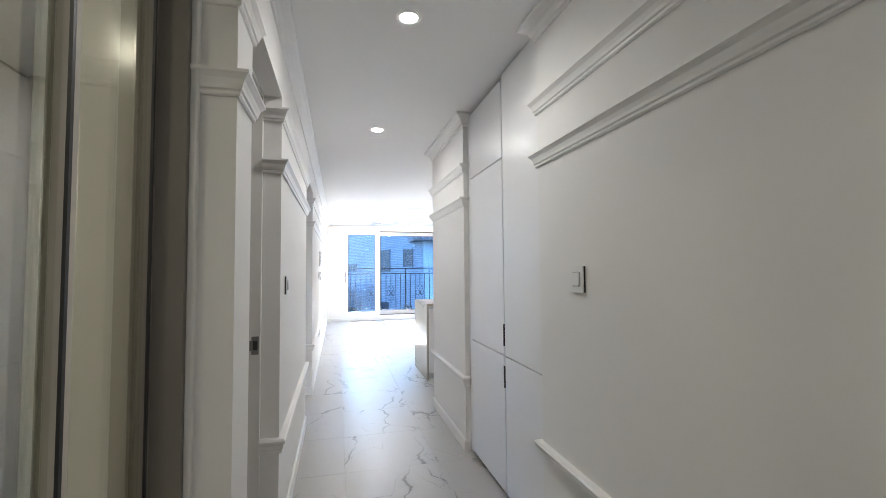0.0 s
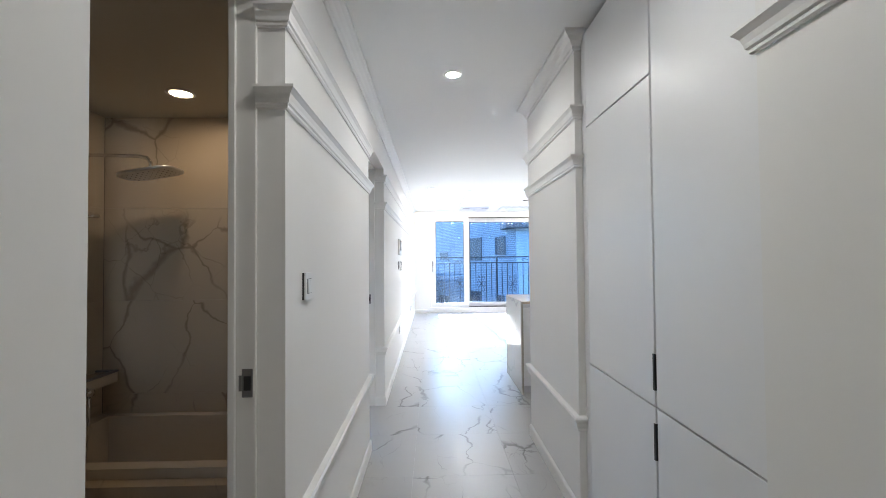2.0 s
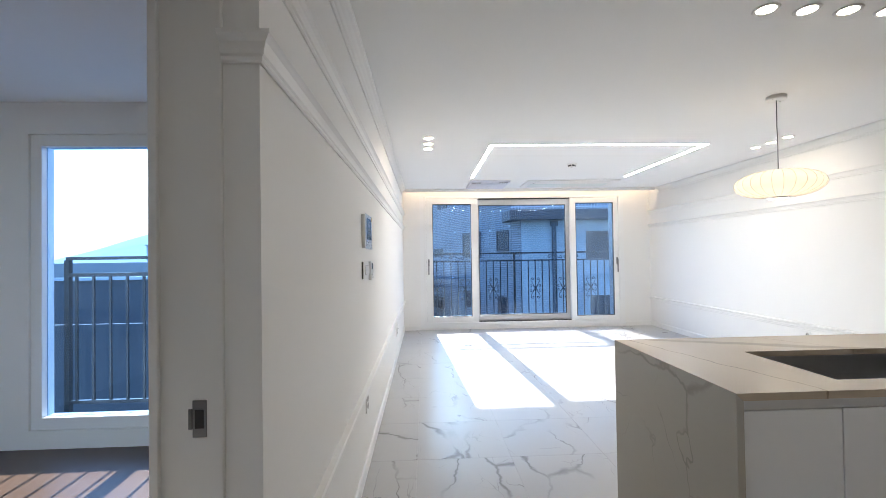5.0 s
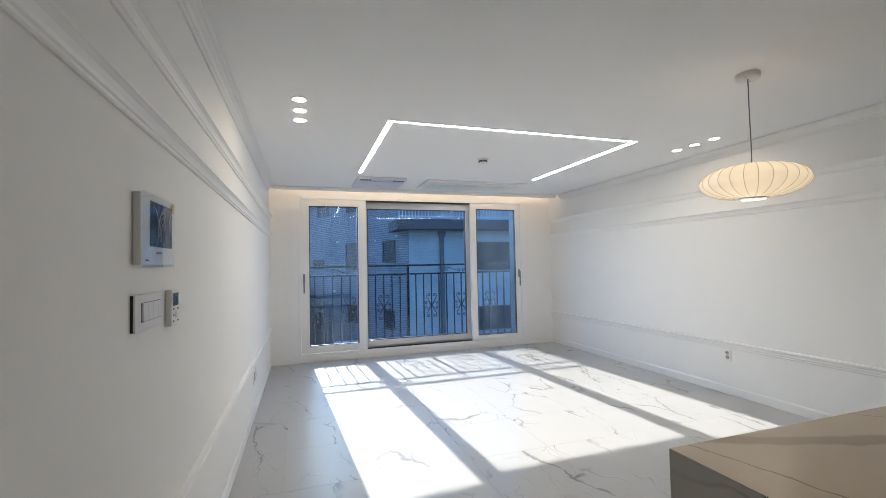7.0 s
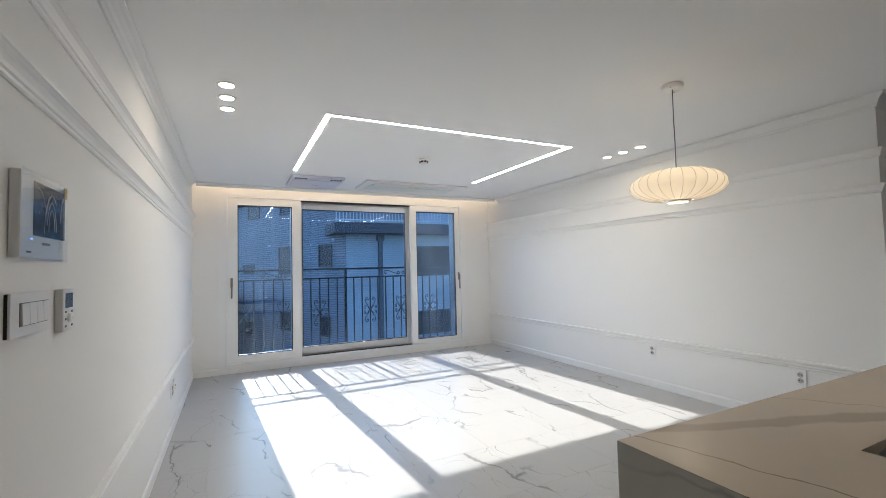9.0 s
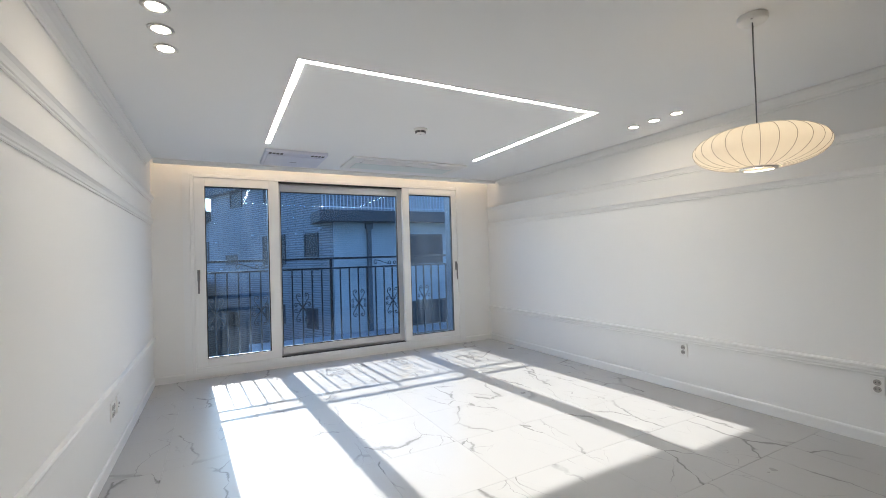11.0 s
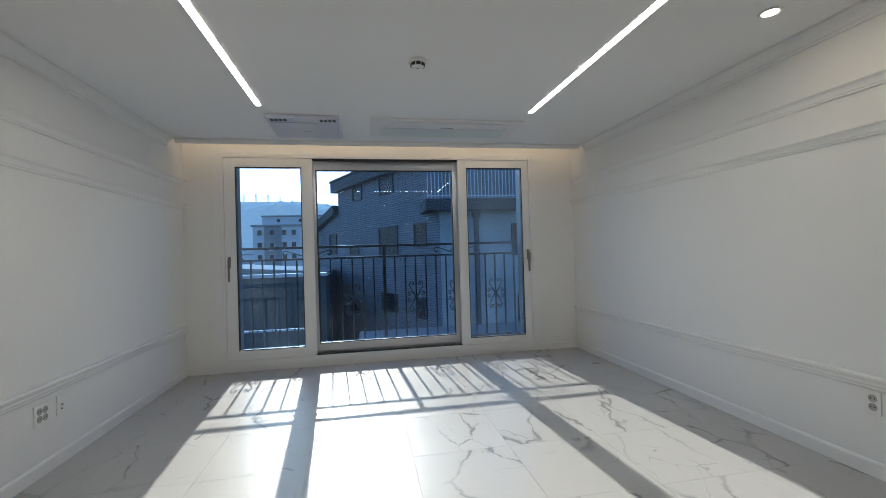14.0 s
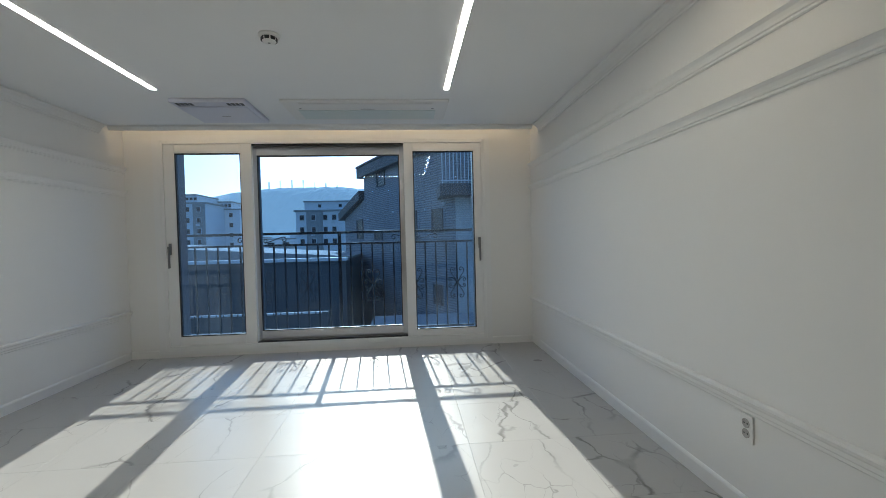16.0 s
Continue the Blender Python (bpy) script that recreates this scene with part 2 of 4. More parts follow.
STONETOP = slab("island_top_stone", (0.46, 0.38, 0.29), (0.17, 0.125, 0.09), 0.26)
STONE = marble("island_marble", (0.40, 0.375, 0.33), (0.12, 0.11, 0.10), 0.13, 0.9, 0.6, lift=0.02)
FOYER = marble("foyer_tile", (0.62, 0.60, 0.56), (0.35, 0.34, 0.32), 0.2, 0.6, 0.3)
GROUT = mat("grout", (0.70, 0.69, 0.67), 0.9, bump=0.3, scale=300)
TUB = mat("bath_acrylic", (0.56, 0.51, 0.44), 0.15, coat=0.4)
FILM = glass("clear_protective_film", (0.93, 0.95, 0.97), 0.35)
WOODF = mat("dark_wood_floor", (0.10, 0.06, 0.04), 0.4, vary=0.2, large=4)
GLOW_LED = glow("led_line_diffuser", (1.0, 0.97, 0.935), 15.5)
GLOW_HALL = glow("hall_downlight_diffuser", (1.0, 0.93, 0.84), 22.0)
GLOW_ENTRY_FILL = glow("entrance_fill_diffuser", (1.0, 0.86, 0.68), 40.0)
GLOW_SMALL = glow("spot_diffuser", (1.0, 0.84, 0.66), 24.0)
GLOW_BULB = glow("pendant_bulb", (1.0, 0.88, 0.7), 6.0)
GLOW_WARM = glow("warm_led_tape", (1.0, 0.74, 0.50), 3.2)
GLOW_BATH = glow("bath_downlight", (1.0, 0.70, 0.42), 13.0)
PANE = glass("tinted_window_glass", (0.56, 0.75, 0.98), 0.55, haze=0.0018)
HAZY = glass("hazy_window_glass", (0.56, 0.75, 0.98), 0.55, haze=0.010)
CLEAR = glass("sliding_door_glass", (0.84, 0.86, 0.82), 1.0, 0.2, (0.95, 0.93, 0.88))
BRICK = brick_mat("grey_brick", (0.33, 0.33, 0.34), (0.39, 0.385, 0.39), (0.20, 0.20, 0.205), 0.62, 0.105)
PALEBRICK = brick_mat("pale_brick", (0.52, 0.51, 0.50), (0.58, 0.57, 0.55), (0.47, 0.47, 0.46), 0.24, 0.085)
ROOFM = mat("dark_roofing", (0.06, 0.06, 0.065), 0.6, bump=0.4, scale=12, vary=0.15)
CONCRETE = mat("concrete", (0.33, 0.33, 0.32), 0.9, bump=0.5, scale=20, vary=0.15, large=0.6)
DARKWALL = mat("dark_stucco", (0.11, 0.112, 0.115), 0.85, bump=0.5, scale=15, vary=0.15, large=0.5)
APARTM = mat("apartment_paint", (0.78, 0.78, 0.77), 0.85, vary=0.06, large=0.3)
FARGLASS = mat("far_window_glass", (0.03, 0.035, 0.045), 0.35, vary=0.1, spec=0.2)
SNOWY = mat("pale_coping_metal", (0.7, 0.7, 0.7), 0.4, vary=0.05)
HILLM = mat("wooded_hill_haze_glow", (0.16, 0.18, 0.17), 1.0, bump=1.0, scale=0.4, vary=0.35, large=0.05)
# bluish emission stands in for the haze of distance over the hills
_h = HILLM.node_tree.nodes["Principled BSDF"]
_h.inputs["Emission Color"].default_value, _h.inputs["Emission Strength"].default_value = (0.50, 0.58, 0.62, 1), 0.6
DARKMETAL = mat("dark_handle_metal", (0.22, 0.22, 0.225), 0.35, 0.8)
GROUNDM = mat("asphalt_ground", (0.06, 0.06, 0.062), 0.95, bump=0.5, scale=8, vary=0.2, large=0.1)


# ---- builders ----
def box(bm, x0, y0, z0, x1, y1, z1, bevel=0.0):
    vs = [bm.verts.new(p) for p in ((x0, y0, z0), (x1, y0, z0), (x1, y1, z0), (x0, y1, z0), (x0, y0, z1), (x1, y0, z1), (x1, y1, z1), (x0, y1, z1))]
    fs = [bm.faces.new([vs[i] for i in f]) for f in ((3, 2, 1, 0), (4, 5, 6, 7), (0, 1, 5, 4), (1, 2, 6, 5), (2, 3, 7, 6), (3, 0, 4, 7))]
    if bevel:
        bmesh.ops.bevel(bm, geom=list({e for f in fs for e in f.edges}), offset=bevel, segments=2, affect="EDGES", profile=0.5)
    return bm


def boxes(*bs, bevel=0.0):
    bm = bmesh.new()
    for b in bs:
        box(bm, *b, bevel=bevel)
    return bm


def lathe(profile, seg=32, axis="z", centre=(0, 0, 0)):
    """A turned shape from (radius, height) pairs; closed at radius 0."""
    bm = bmesh.new()
    rings = []
    for r, h in profile:
        if r < 1e-6:
            rings.append([bm.verts.new((0, 0, h))])
        else:
            rings.append([bm.verts.new((r * math.cos(2 * math.pi * k / seg), r * math.sin(2 * math.pi * k / seg), h)) for k in range(seg)])
    for a, b in zip(rings, rings[1:]):
        for k in range(seg):
            k2 = (k + 1) % seg
            if len(a) == 1 and len(b) == 1:
                continue
            if len(a) == 1:
                bm.faces.new((a[0], b[k2], b[k]))
            elif len(b) == 1:
                bm.faces.new((a[k], a[k2], b[0]))
            else:
                bm.faces.new((a[k], a[k2], b[k2], b[k]))
    bmesh.ops.recalc_face_normals(bm, faces=bm.faces)
    for f in bm.faces:
        f.smooth = True
    turn = {"z": Matrix(), "x": Matrix.Rotation(math.pi / 2, 4, "Y"), "y": Matrix.Rotation(-math.pi / 2, 4, "X")}[axis]
    bmesh.ops.transform(bm, matrix=Matrix.Translation(centre) @ turn, verts=bm.verts)
    return bm


def tube(points, r, seg=8, bm=None):
    """A round bar bent along points."""
    bm = bm or bmesh.new()
    pts = [Vector(p) for p in points]
    rings = []
    up = None
    for i, p in enumerate(pts):
        d = (pts[min(i + 1, len(pts) - 1)] - pts[max(i - 1, 0)]).normalized()
        if up is None:
            up = d.orthogonal().normalized()
        up = (up - d * up.dot(d)).normalized()
        side = d.cross(up)
        rings.append([bm.verts.new(p + r * (math.cos(2 * math.pi * k / seg) * up + math.sin(2 * math.pi * k / seg) * side)) for k in range(seg)])
    for a, b in zip(rings, rings[1:]):
        for k in range(seg):
            bm.faces.new((a[k], a[(k + 1) % seg], b[(k + 1) % seg], b[k])).smooth = True
    bm.faces.new(rings[0][::-1])
    bm.faces.new(rings[-1])
    return bm


def sweep(path, profile, closed_ends=True):
    """A moulding: profile of (out, z) run along an xy path, mitred at its corners; out is to the right of the way walked."""
    bm = bmesh.new()
    pts = [Vector(p) for p in path]
    cols = []
    for i, p in enumerate(pts):
        ds = []
        if i > 0:
            ds.append((p - pts[i - 1]).normalized())
        if i < len(pts) - 1:
            ds.append((pts[i + 1] - p).normalized())
        ns = [Vector((d.y, -d.x)) for d in ds]
        m = ns[0] if len(ns) == 1 else (ns[0] + ns[1]) / (1 + ns[0].dot(ns[1]))
        cols.append([bm.verts.new((p.x + m.x * o, p.y + m.y * o, z)) for o, z in profile])
    k = len(profile)
    for a, b in zip(cols, cols[1:]):
        for j in range(k):
            bm.faces.new((a[j], a[(j + 1) % k], b[(j + 1) % k], b[j]))
    bm.faces.new(cols[0])
    bm.faces.new(cols[-1])
    bmesh.ops.recalc_face_normals(bm, faces=bm.faces)
    return bm


def part(name, bm, material, parent=None, label="", smooth=False):
    me = bpy.data.meshes.new(name)
    if smooth:
        for f in bm.faces:
            f.smooth = True
    bm.to_mesh(me)
    bm.free()
    me.materials.append(material)
    ob = new(name, me)
    ob.parent = parent
    if label:
        tagged(ob, label)
    return ob


def thing(name, at, label, category, group="", kind=""):
    """An Empty at a thing's base; its parts are given in its own coordinates."""
    ob = new(name)
    ob.empty_display_size = 0.1
    ob.matrix_world = at if isinstance(at, Matrix) else Matrix.Translation(at)
    return tagged(ob, label, category, group, kind)


def setting(name, bm, material, label, category="", parent=None):
    ob = part(name, bm, material, parent)
    return tagged(ob, label, category or name.split("_")[0], kind="structure") if parent is None else ob


# ---- the shell ----
XW, XE, XC = -0.36, 3.96, 0.765      # west wall, living room's east wall, corridor's east wall
YN, YS, YK = 11.75, -1.6, 4.70       # window wall, south end, end of the corridor
ZC, TOP = 2.37, 2.75
D0, D1 = (2.155, 2.86), (4.48, 5.38)  # bathroom and bedroom doorways
E0, E1 = 0.30, 1.96                  # opening to the entrance
DH = 2.07
YP = 6.885                           # corner where the east wall steps back at the kitchen
WT = 0.15                            # thickness of the west wall

setting("wall_west", boxes(
    (XW - WT, YS, -0.1, XW, E0, TOP), (XW - WT, E0, 2.20, XW, E1, TOP), (XW - WT, E1, -0.1, XW, D0[0], TOP),
    (XW - WT, D0[0], DH, XW, D0[1], TOP), (XW - WT, D0[1], -0.1, XW, D1[0], TOP), (XW - WT, D1[0], DH, XW, D1[1], TOP),
    (XW - WT, D1[1], -0.1, XW, YN, TOP)), WALL, "long white papered wall with two doorways and an entrance", "wall")
setting("wall_corridor", boxes((XC, YS, -0.1, XC + 0.65, 2.515, TOP)), WALL, "white papered corridor wall beside the tall cabinets", "wall")
setting("wall_corridor_back", boxes((XC + 0.66, 2.515, -0.1, 1.6, 3.68, TOP)), WALL, "plain wall behind the tall built-in cabinets", "wall")
setting("wall_kitchen", boxes((XC, 3.68, -0.1, XE + 0.65, YK, TOP)), WALL, "white papered wall stub between corridor and kitchen", "wall")
setting("wall_east", boxes((XE, YP, -0.1, XE + 0.2, YN, TOP), (XE + 0.2, YP, -0.1, XE + 0.85, YP + 0.2, TOP), (XE + 0.65, 3.68, -0.1, XE + 0.85, YP, TOP)), WALL,
        "white papered long wall of the living room, set back at the kitchen", "wall")
WX0, WX1, WZ0, WZ1 = 0.0, 3.43, 0.07, 2.29
setting("wall_north", boxes((XW - 0.2, YN, -0.1, WX0, YN + 0.25, TOP), (WX1, YN, -0.1, XE + 0.2, YN + 0.25, TOP),
                            (WX0, YN, -0.1, WX1, YN + 0.25, WZ0), (WX0, YN, WZ1, WX1, YN + 0.25, TOP)), WALL, "white window wall of the living room", "wall")
setting("wall_south", boxes((-2.4, YS - 0.2, -0.1, XC + 0.65, YS, TOP)), WALL, "plain wall closing the corridor behind", "wall")
SLOT = 11.43
setting("ceiling", boxes((XW, YS, ZC, XE, SLOT, ZC + 0.12), (XE, YK, ZC, XE + 0.65, YP, ZC + 0.12), (XW, SLOT, 2.55, XE, YN, 2.67), (XW, SLOT - 0.02, ZC + 0.12, XE, SLOT, 2.55)), CEIL,
        "flat white papered ceiling with a curtain slot", "ceiling")
setting("floor", boxes((XW - 0.2, YS, -0.12, XE + 0.1, YN, -0.006), (XE + 0.1, YK, -0.12, XE + 0.7, YP, -0.006)), GROUT, "pale grout bed under large marble-look tiles", "floor")

# mouldings: crown, two picture rails, dado rail, baseboard
RAIL = [(0, 0), (0.006, 0), (0.010, 0.004), (0.010, 0.012), (0.015, 0.016), (0.017, 0.026), (0.022, 0.040), (0.030, 0.050), (0.034, 0.054), (0.034, 0.062), (0, 0.062)]
DADO = [(0, 0), (0.008, 0), (0.014, 0.006), (0.014, 0.018), (0.020, 0.024), (0.020, 0.040), (0.027, 0.048), (0.030, 0.060), (0.024, 0.068), (0, 0.070)]
CROWN = [(0, -0.085), (0.008, -0.085), (0.012, -0.078), (0.012, -0.066), (0.018, -0.060), (0.026, -0.044), (0.044, -0.026), (0.056, -0.020), (0.062, -0.014), (0.062, 0.0), (0, 0.0)]
BASE = [(0, 0), (0.012, 0), (0.012, 0.066), (0.009, 0.074), (0.004, 0.080), (0, 0.080)]


def run(path, profile, z, name, label):
    setting(name, sweep(path, [(o, z + h) for o, h in profile]), TRIM, label, "baseboard" if name == "baseboard" else "trim")


RV = 0.08   # depth of the papered reveal in the doorways
west = [[(XW - RV - 0.02, E1), (XW, E1), (XW, D0[0]), (XW - RV, D0[0])],
        [(XW - RV, D0[1]), (XW, D0[1]), (XW, D1[0]), (XW - RV, D1[0])],
        [(XW - RV, D1[1]), (XW, D1[1]), (XW, YN)]]
east_c = [[(XC + 0.03, 2.515), (XC, 2.515), (XC, YS)]]
stub = [[(XE + 0.65, YK), (XC, YK), (XC, 3.68), (XC + 0.032, 3.68)]]
east = [[(XE, YN), (XE, YP), (XE + 0.65, YP)]]
for path in west + east_c + stub + east:
    for z in (1.708, 1.947):
        run(path, RAIL, z, "trim", "white moulded picture rail along the wall")
    run(path, DADO, 0.44, "trim", "white moulded dado rail along the wall")
    run(path, BASE, 0.0, "baseboard", "low white painted baseboard")
run([(XW, YS), (XW, SLOT - 0.02)], CROWN, ZC, "trim", "white crown moulding under the ceiling")
for path in east_c + stub + [[(XE, SLOT - 0.02), (XE, YP), (XE + 0.65, YP)]]:
    run(path, CROWN, ZC, "trim", "white crown moulding under the ceiling")
run([(XW, YN), (WX0 - 0.073, YN)], BASE, 0.0, "baseboard", "low white painted baseboard")
run([(WX1 + 0.063, YN), (XE, YN)], BASE, 0.0, "baseboard", "low white painted baseboard")
run([(XE - 0.06, SLOT), (XW + 0.06, SLOT)], [(0, 0), (0.0, -0.02), (0.02, -0.045), (0.045, -0.045), (0.05, 0.0)], ZC, "trim", "white crown moulding along the curtain slot")


# ---- doorways ----
def doorway(name, y0, y1, depth, label):
    """A lining of film-wrapped boards set back in the wall, with stops, casing and a strike plate on the far jamb."""
    sh = (depth - 0.157) * 0.35
    fr = setting(name, boxes((XW - depth, y0 - 0.03, 0.0, XW - RV, y0 + 0.010, DH), (XW - depth, y1 - 0.010, 0.0, XW - RV, y1 + 0.03, DH),
                             (XW - depth, y0 + 0.010, DH - 0.014, XW - RV, y1 - 0.010, DH + 0.02), bevel=0.003), DOORF, label, "door frame")
    for a, b in ((y0 + 0.0095, y0 + 0.022), (y1 - 0.022, y1 - 0.0095)):
        part("door_stop", boxes((XW - depth + 0.003, a, 0.0, XW - depth + 0.022, b, DH - 0.015), bevel=0.002), DOORF, fr)
    part("door_stop", boxes((XW - depth + 0.003, y0 + 0.023, DH - 0.026, XW - depth + 0.022, y1 - 0.023, DH - 0.0145), bevel=0.002), DOORF, fr)
    part("strike_plate", boxes((XW - 0.118 - sh, y1 - 0.0125, 0.885, XW - 0.088 - sh, y1 - 0.0095, 0.965), (XW - 0.126 - sh, y1 - 0.0145, 0.903, XW - 0.1181 - sh, y1 - 0.0095, 0.947), bevel=0.001), DARKMETAL, fr, "chrome strike plate")
    part("strike_hole", boxes((XW - 0.112 - sh, y1 - 0.0140, 0.905, XW - 0.093 - sh, y1 - 0.0118, 0.945)), BLACK, fr)
    return fr


doorway("door_1", *D0, 0.157, "off-white door frame of the bathroom, door open")
doorway("door_2", *D1, 0.235, "off-white door frame of the bedroom, door open")

# ---- sliding entrance door ----
slider = setting("door_3", boxes((XW - 0.21, E1 - 0.004, 0, XW - 0.10, E1 - 0.05, 2.2), (XW - 0.21, E0, 0, XW - 0.10, E0 + 0.05, 2.2),
                                 (XW - 0.21, E0 + 0.05, 2.15, XW - 0.10, E1 - 0.05, 2.2)), SLIDE, "glazed three-panel sliding entrance door with taupe frame", "sliding door")
for k, (a, b, x, m) in enumerate(((1.46, 1.905, XW - 0.19, SLIDE), (0.95, 1.53, XW - 0.155, SLIDE2), (0.36, 0.99, XW - 0.12, SLIDE))):
    pn = part("door_panel", boxes((x, a, 0.02, x + 0.028, a + 0.028, 2.145), (x, b - 0.028, 0.02, x + 0.028, b, 2.145),
                                  (x, a + 0.028, 0.02, x + 0.028, b - 0.028, 0.10), (x, a + 0.028, 2.10, x + 0.028, b - 0.028, 2.145), bevel=0.002), m, slider)
    gp = part("pane", boxes((x + 0.010, a + 0.026, 0.09, x + 0.018, b - 0.026, 2.11)), CLEAR, pn)
    part("gasket", boxes((x + 0.029, b - 0.034, 0.03, x + 0.034, b - 0.026, 2.14)), BLACK, pn)
part("frame_lip", boxes((XW - 0.10, E1 - 0.03, 0, XW - 0.085, E1 - 0.002, 2.2), bevel=0.003), DOORF, slider)
part("seal", boxes((XW - 0.195, E1 - 0.062, 0.02, XW - 0.185, E1 - 0.051, 2.15)), BLACK, slider)

# entrance beyond the glass
setting("wall_entrance", boxes((-1.9, YS, -0.2, -1.75, 2.16, TOP), (-1.75, 1.97, -0.2, XW - 0.205, 2.10, TOP)), FOYER, "pale tiled wall of the entrance", "wall")
setting("floor_entrance", boxes((-1.75, YS, -0.2, XW - 0.2, 1.97, -0.1)), FOYER, "pale tiled entrance floor one step down", "floor")
setting("ceiling_entrance", boxes((-1.75, YS, ZC, XW - 0.2, 1.97, ZC + 0.1)), CEIL, "flat white entrance ceiling", "ceiling")


# ---- window ----
win = setting("window_1", boxes((WX0, 11.735, WZ0, WX0 + 0.035, 11.93, WZ1), (WX1 - 0.035, 11.735, WZ0, WX1, 11.93, WZ1),
                                (WX0 + 0.035, 11.735, WZ0, WX1 - 0.035, 11.93, WZ0 + 0.05), (WX0 + 0.035, 11.735, WZ1 - 0.04, WX1 - 0.035, 11.93, WZ1), bevel=0.003), PVC,
              "wide white vinyl window with three sashes and blue-tinted glass", "window")
part("casing", boxes((WX0 - 0.07, 11.738, 0.03, WX0 - 0.001, 11.749, WZ1 + 0.05), (WX1 + 0.001, 11.738, 0.03, WX1 + 0.06, 11.749, WZ1 + 0.05),
                     (WX0 - 0.001, 11.738, WZ1 + 0.001, WX1 + 0.001, 11.749, WZ1 + 0.05), (WX0 - 0.001, 11.738, 0.03, WX1 + 0.001, 11.749, WZ0 - 0.001)), PVC, win)


def sash(x0, x1, gx0, gx1, z0, z1, gz0, gz1, y, m):
    s = part("sash", boxes((x0, y, z0, gx0, y + 0.05, z1), (gx1, y, z0, x1, y + 0.05, z1), (gx0, y, z0, gx1, y + 0.05, gz0), (gx0, y, gz1, gx1, y + 0.05, z1), bevel=0.003), m, win)
    g = 0.010
    part("gasket", boxes((gx0, y + 0.008, gz0, gx0 + g, y + 0.045, gz1), (gx1 - g, y + 0.008, gz0, gx1, y + 0.045, gz1),
                         (gx0 + g, y + 0.008, gz0, gx1 - g, y + 0.045, gz0 + g), (gx0 + g, y + 0.008, gz1 - g, gx1 - g, y + 0.045, gz1)), BLACK, s, "black rubber gasket")
    p = part("pane", boxes((gx0 + g, y + 0.022, gz0 + g, gx1 - g, y + 0.030, gz1 - g)), HAZY if m is PVC else PANE, s, "blue-tinted glass pane")
    p.visible_shadow = False
    return s


ls = sash(0.036, 0.93, 0.145, 0.815, 0.122, 2.249, 0.215, 2.155, 11.745, PVC)
rs = sash(2.544, WX1 - 0.036, 2.642, 3.314, 0.122, 2.249, 0.19, 2.16, 11.745, PVC)
cs = sash(0.90, 2.575, 0.955, 2.492, 0.122, 2.249, 0.225, 2.142, 11.83, ALU)
# outer frame sides coloured dark grey for their unlit faces
for x0, x1, y0 in ((0.128, 0.142, 11.797), (2.625, 2.639, 11.797), (0.938, 0.952, 11.882), (0.8155, 0.829, 11.797), (3.317, 3.331, 11.797)):
    part("outer_frame_shade", boxes((x0, y0, 0.135, x1, 11.96, 2.23), bevel=0.002), GREYP, win, "outer frame side beyond the sash, its shade put in as dark grey")
part("track", boxes((0.931, 11.75, 0.1205, 2.543, 11.80, 0.13), (0.931, 11.75, 2.235, 2.543, 11.80, 2.249)), BLACK, win, "black track between the sashes")


def handle(x, z, parent):
    bm = boxes((x - 0.014, 11.733, z - 0.06, x + 0.014, 11.7455, z + 0.06), bevel=0.003)
    h = part("handle", bm, DARKMETAL, parent, "grey metal lever handle")
    part("lever", boxes((x - 0.010, 11.700, z - 0.20, x + 0.010, 11.716, z + 0.03), (x - 0.008, 11.716, z - 0.005, x + 0.008, 11.734, z + 0.015), bevel=0.004), DARKMETAL, h)


handle(0.075, 1.15, ls)
handle(3.365, 1.14, rs)


# ---- railing outside ----
RY, RX, PITCH = 12.50, 1.71, 0.1345
rail = thing("balcony_railing", (RX, RY, 0), "black wrought-iron railing with scrolls outside the window", "railing")
part("top_rail", boxes((-2.4, -0.02, 1.285, 2.4, 0.02, 1.315), bevel=0.004), IRON, rail)
part("middle_rail", boxes((-2.4, -0.015, 1.145, 2.4, 0.015, 1.170), bevel=0.003), IRON, rail)
part("bottom_rail", boxes((-2.4, -0.015, 0.06, 2.4, 0.015, 0.085), bevel=0.003), IRON, rail)
for x in (-2.38, 0.0, 2.38):
    part("post", boxes((x - 0.02, -0.02, -0.10, x + 0.02, 0.02, 1.286), bevel=0.003), IRON, rail)
barm = None
for k in range(-17, 18):
    if k == 0:
        continue
    if barm is None:
        b0 = part("baluster", boxes((-0.009, -0.009, 0.08, 0.009, 0.009, 1.15)), IRON, rail)
        barm = b0.data
        b0.location.x = PITCH * k
    else:
        b = new("baluster", barm)
        b.parent, b.location = rail, (PITCH * k, 0, 0)


def spiral(cx, cz, r0, r1, a0, turns, n=22):
    return [(cx + (r0 + (r1 - r0) * i / n) * math.cos(a0 + turns * 2 * math.pi * i / n), 0, cz + (r0 + (r1 - r0) * i / n) * math.sin(a0 + turns * 2 * math.pi * i / n)) for i in range(n + 1)]


def smooth_line(points, steps=5):
    """A soft curve through points in x, z."""
    p = [Vector(q) for q in [points[0]] + list(points) + [points[-1]]]
    out = []
    for a, b, c, d in zip(p, p[1:], p[2:], p[3:]):
        for i in range(steps):
            t = i / steps
            q = 0.5 * (2 * b + (c - a) * t + (2 * a - 5 * b + 4 * c - d) * t * t + (3 * b - a - 3 * c + d) * t ** 3)
            out.append((q.x, 0, q.y))
    return out + [(p[-1].x, 0, p[-1].y)]


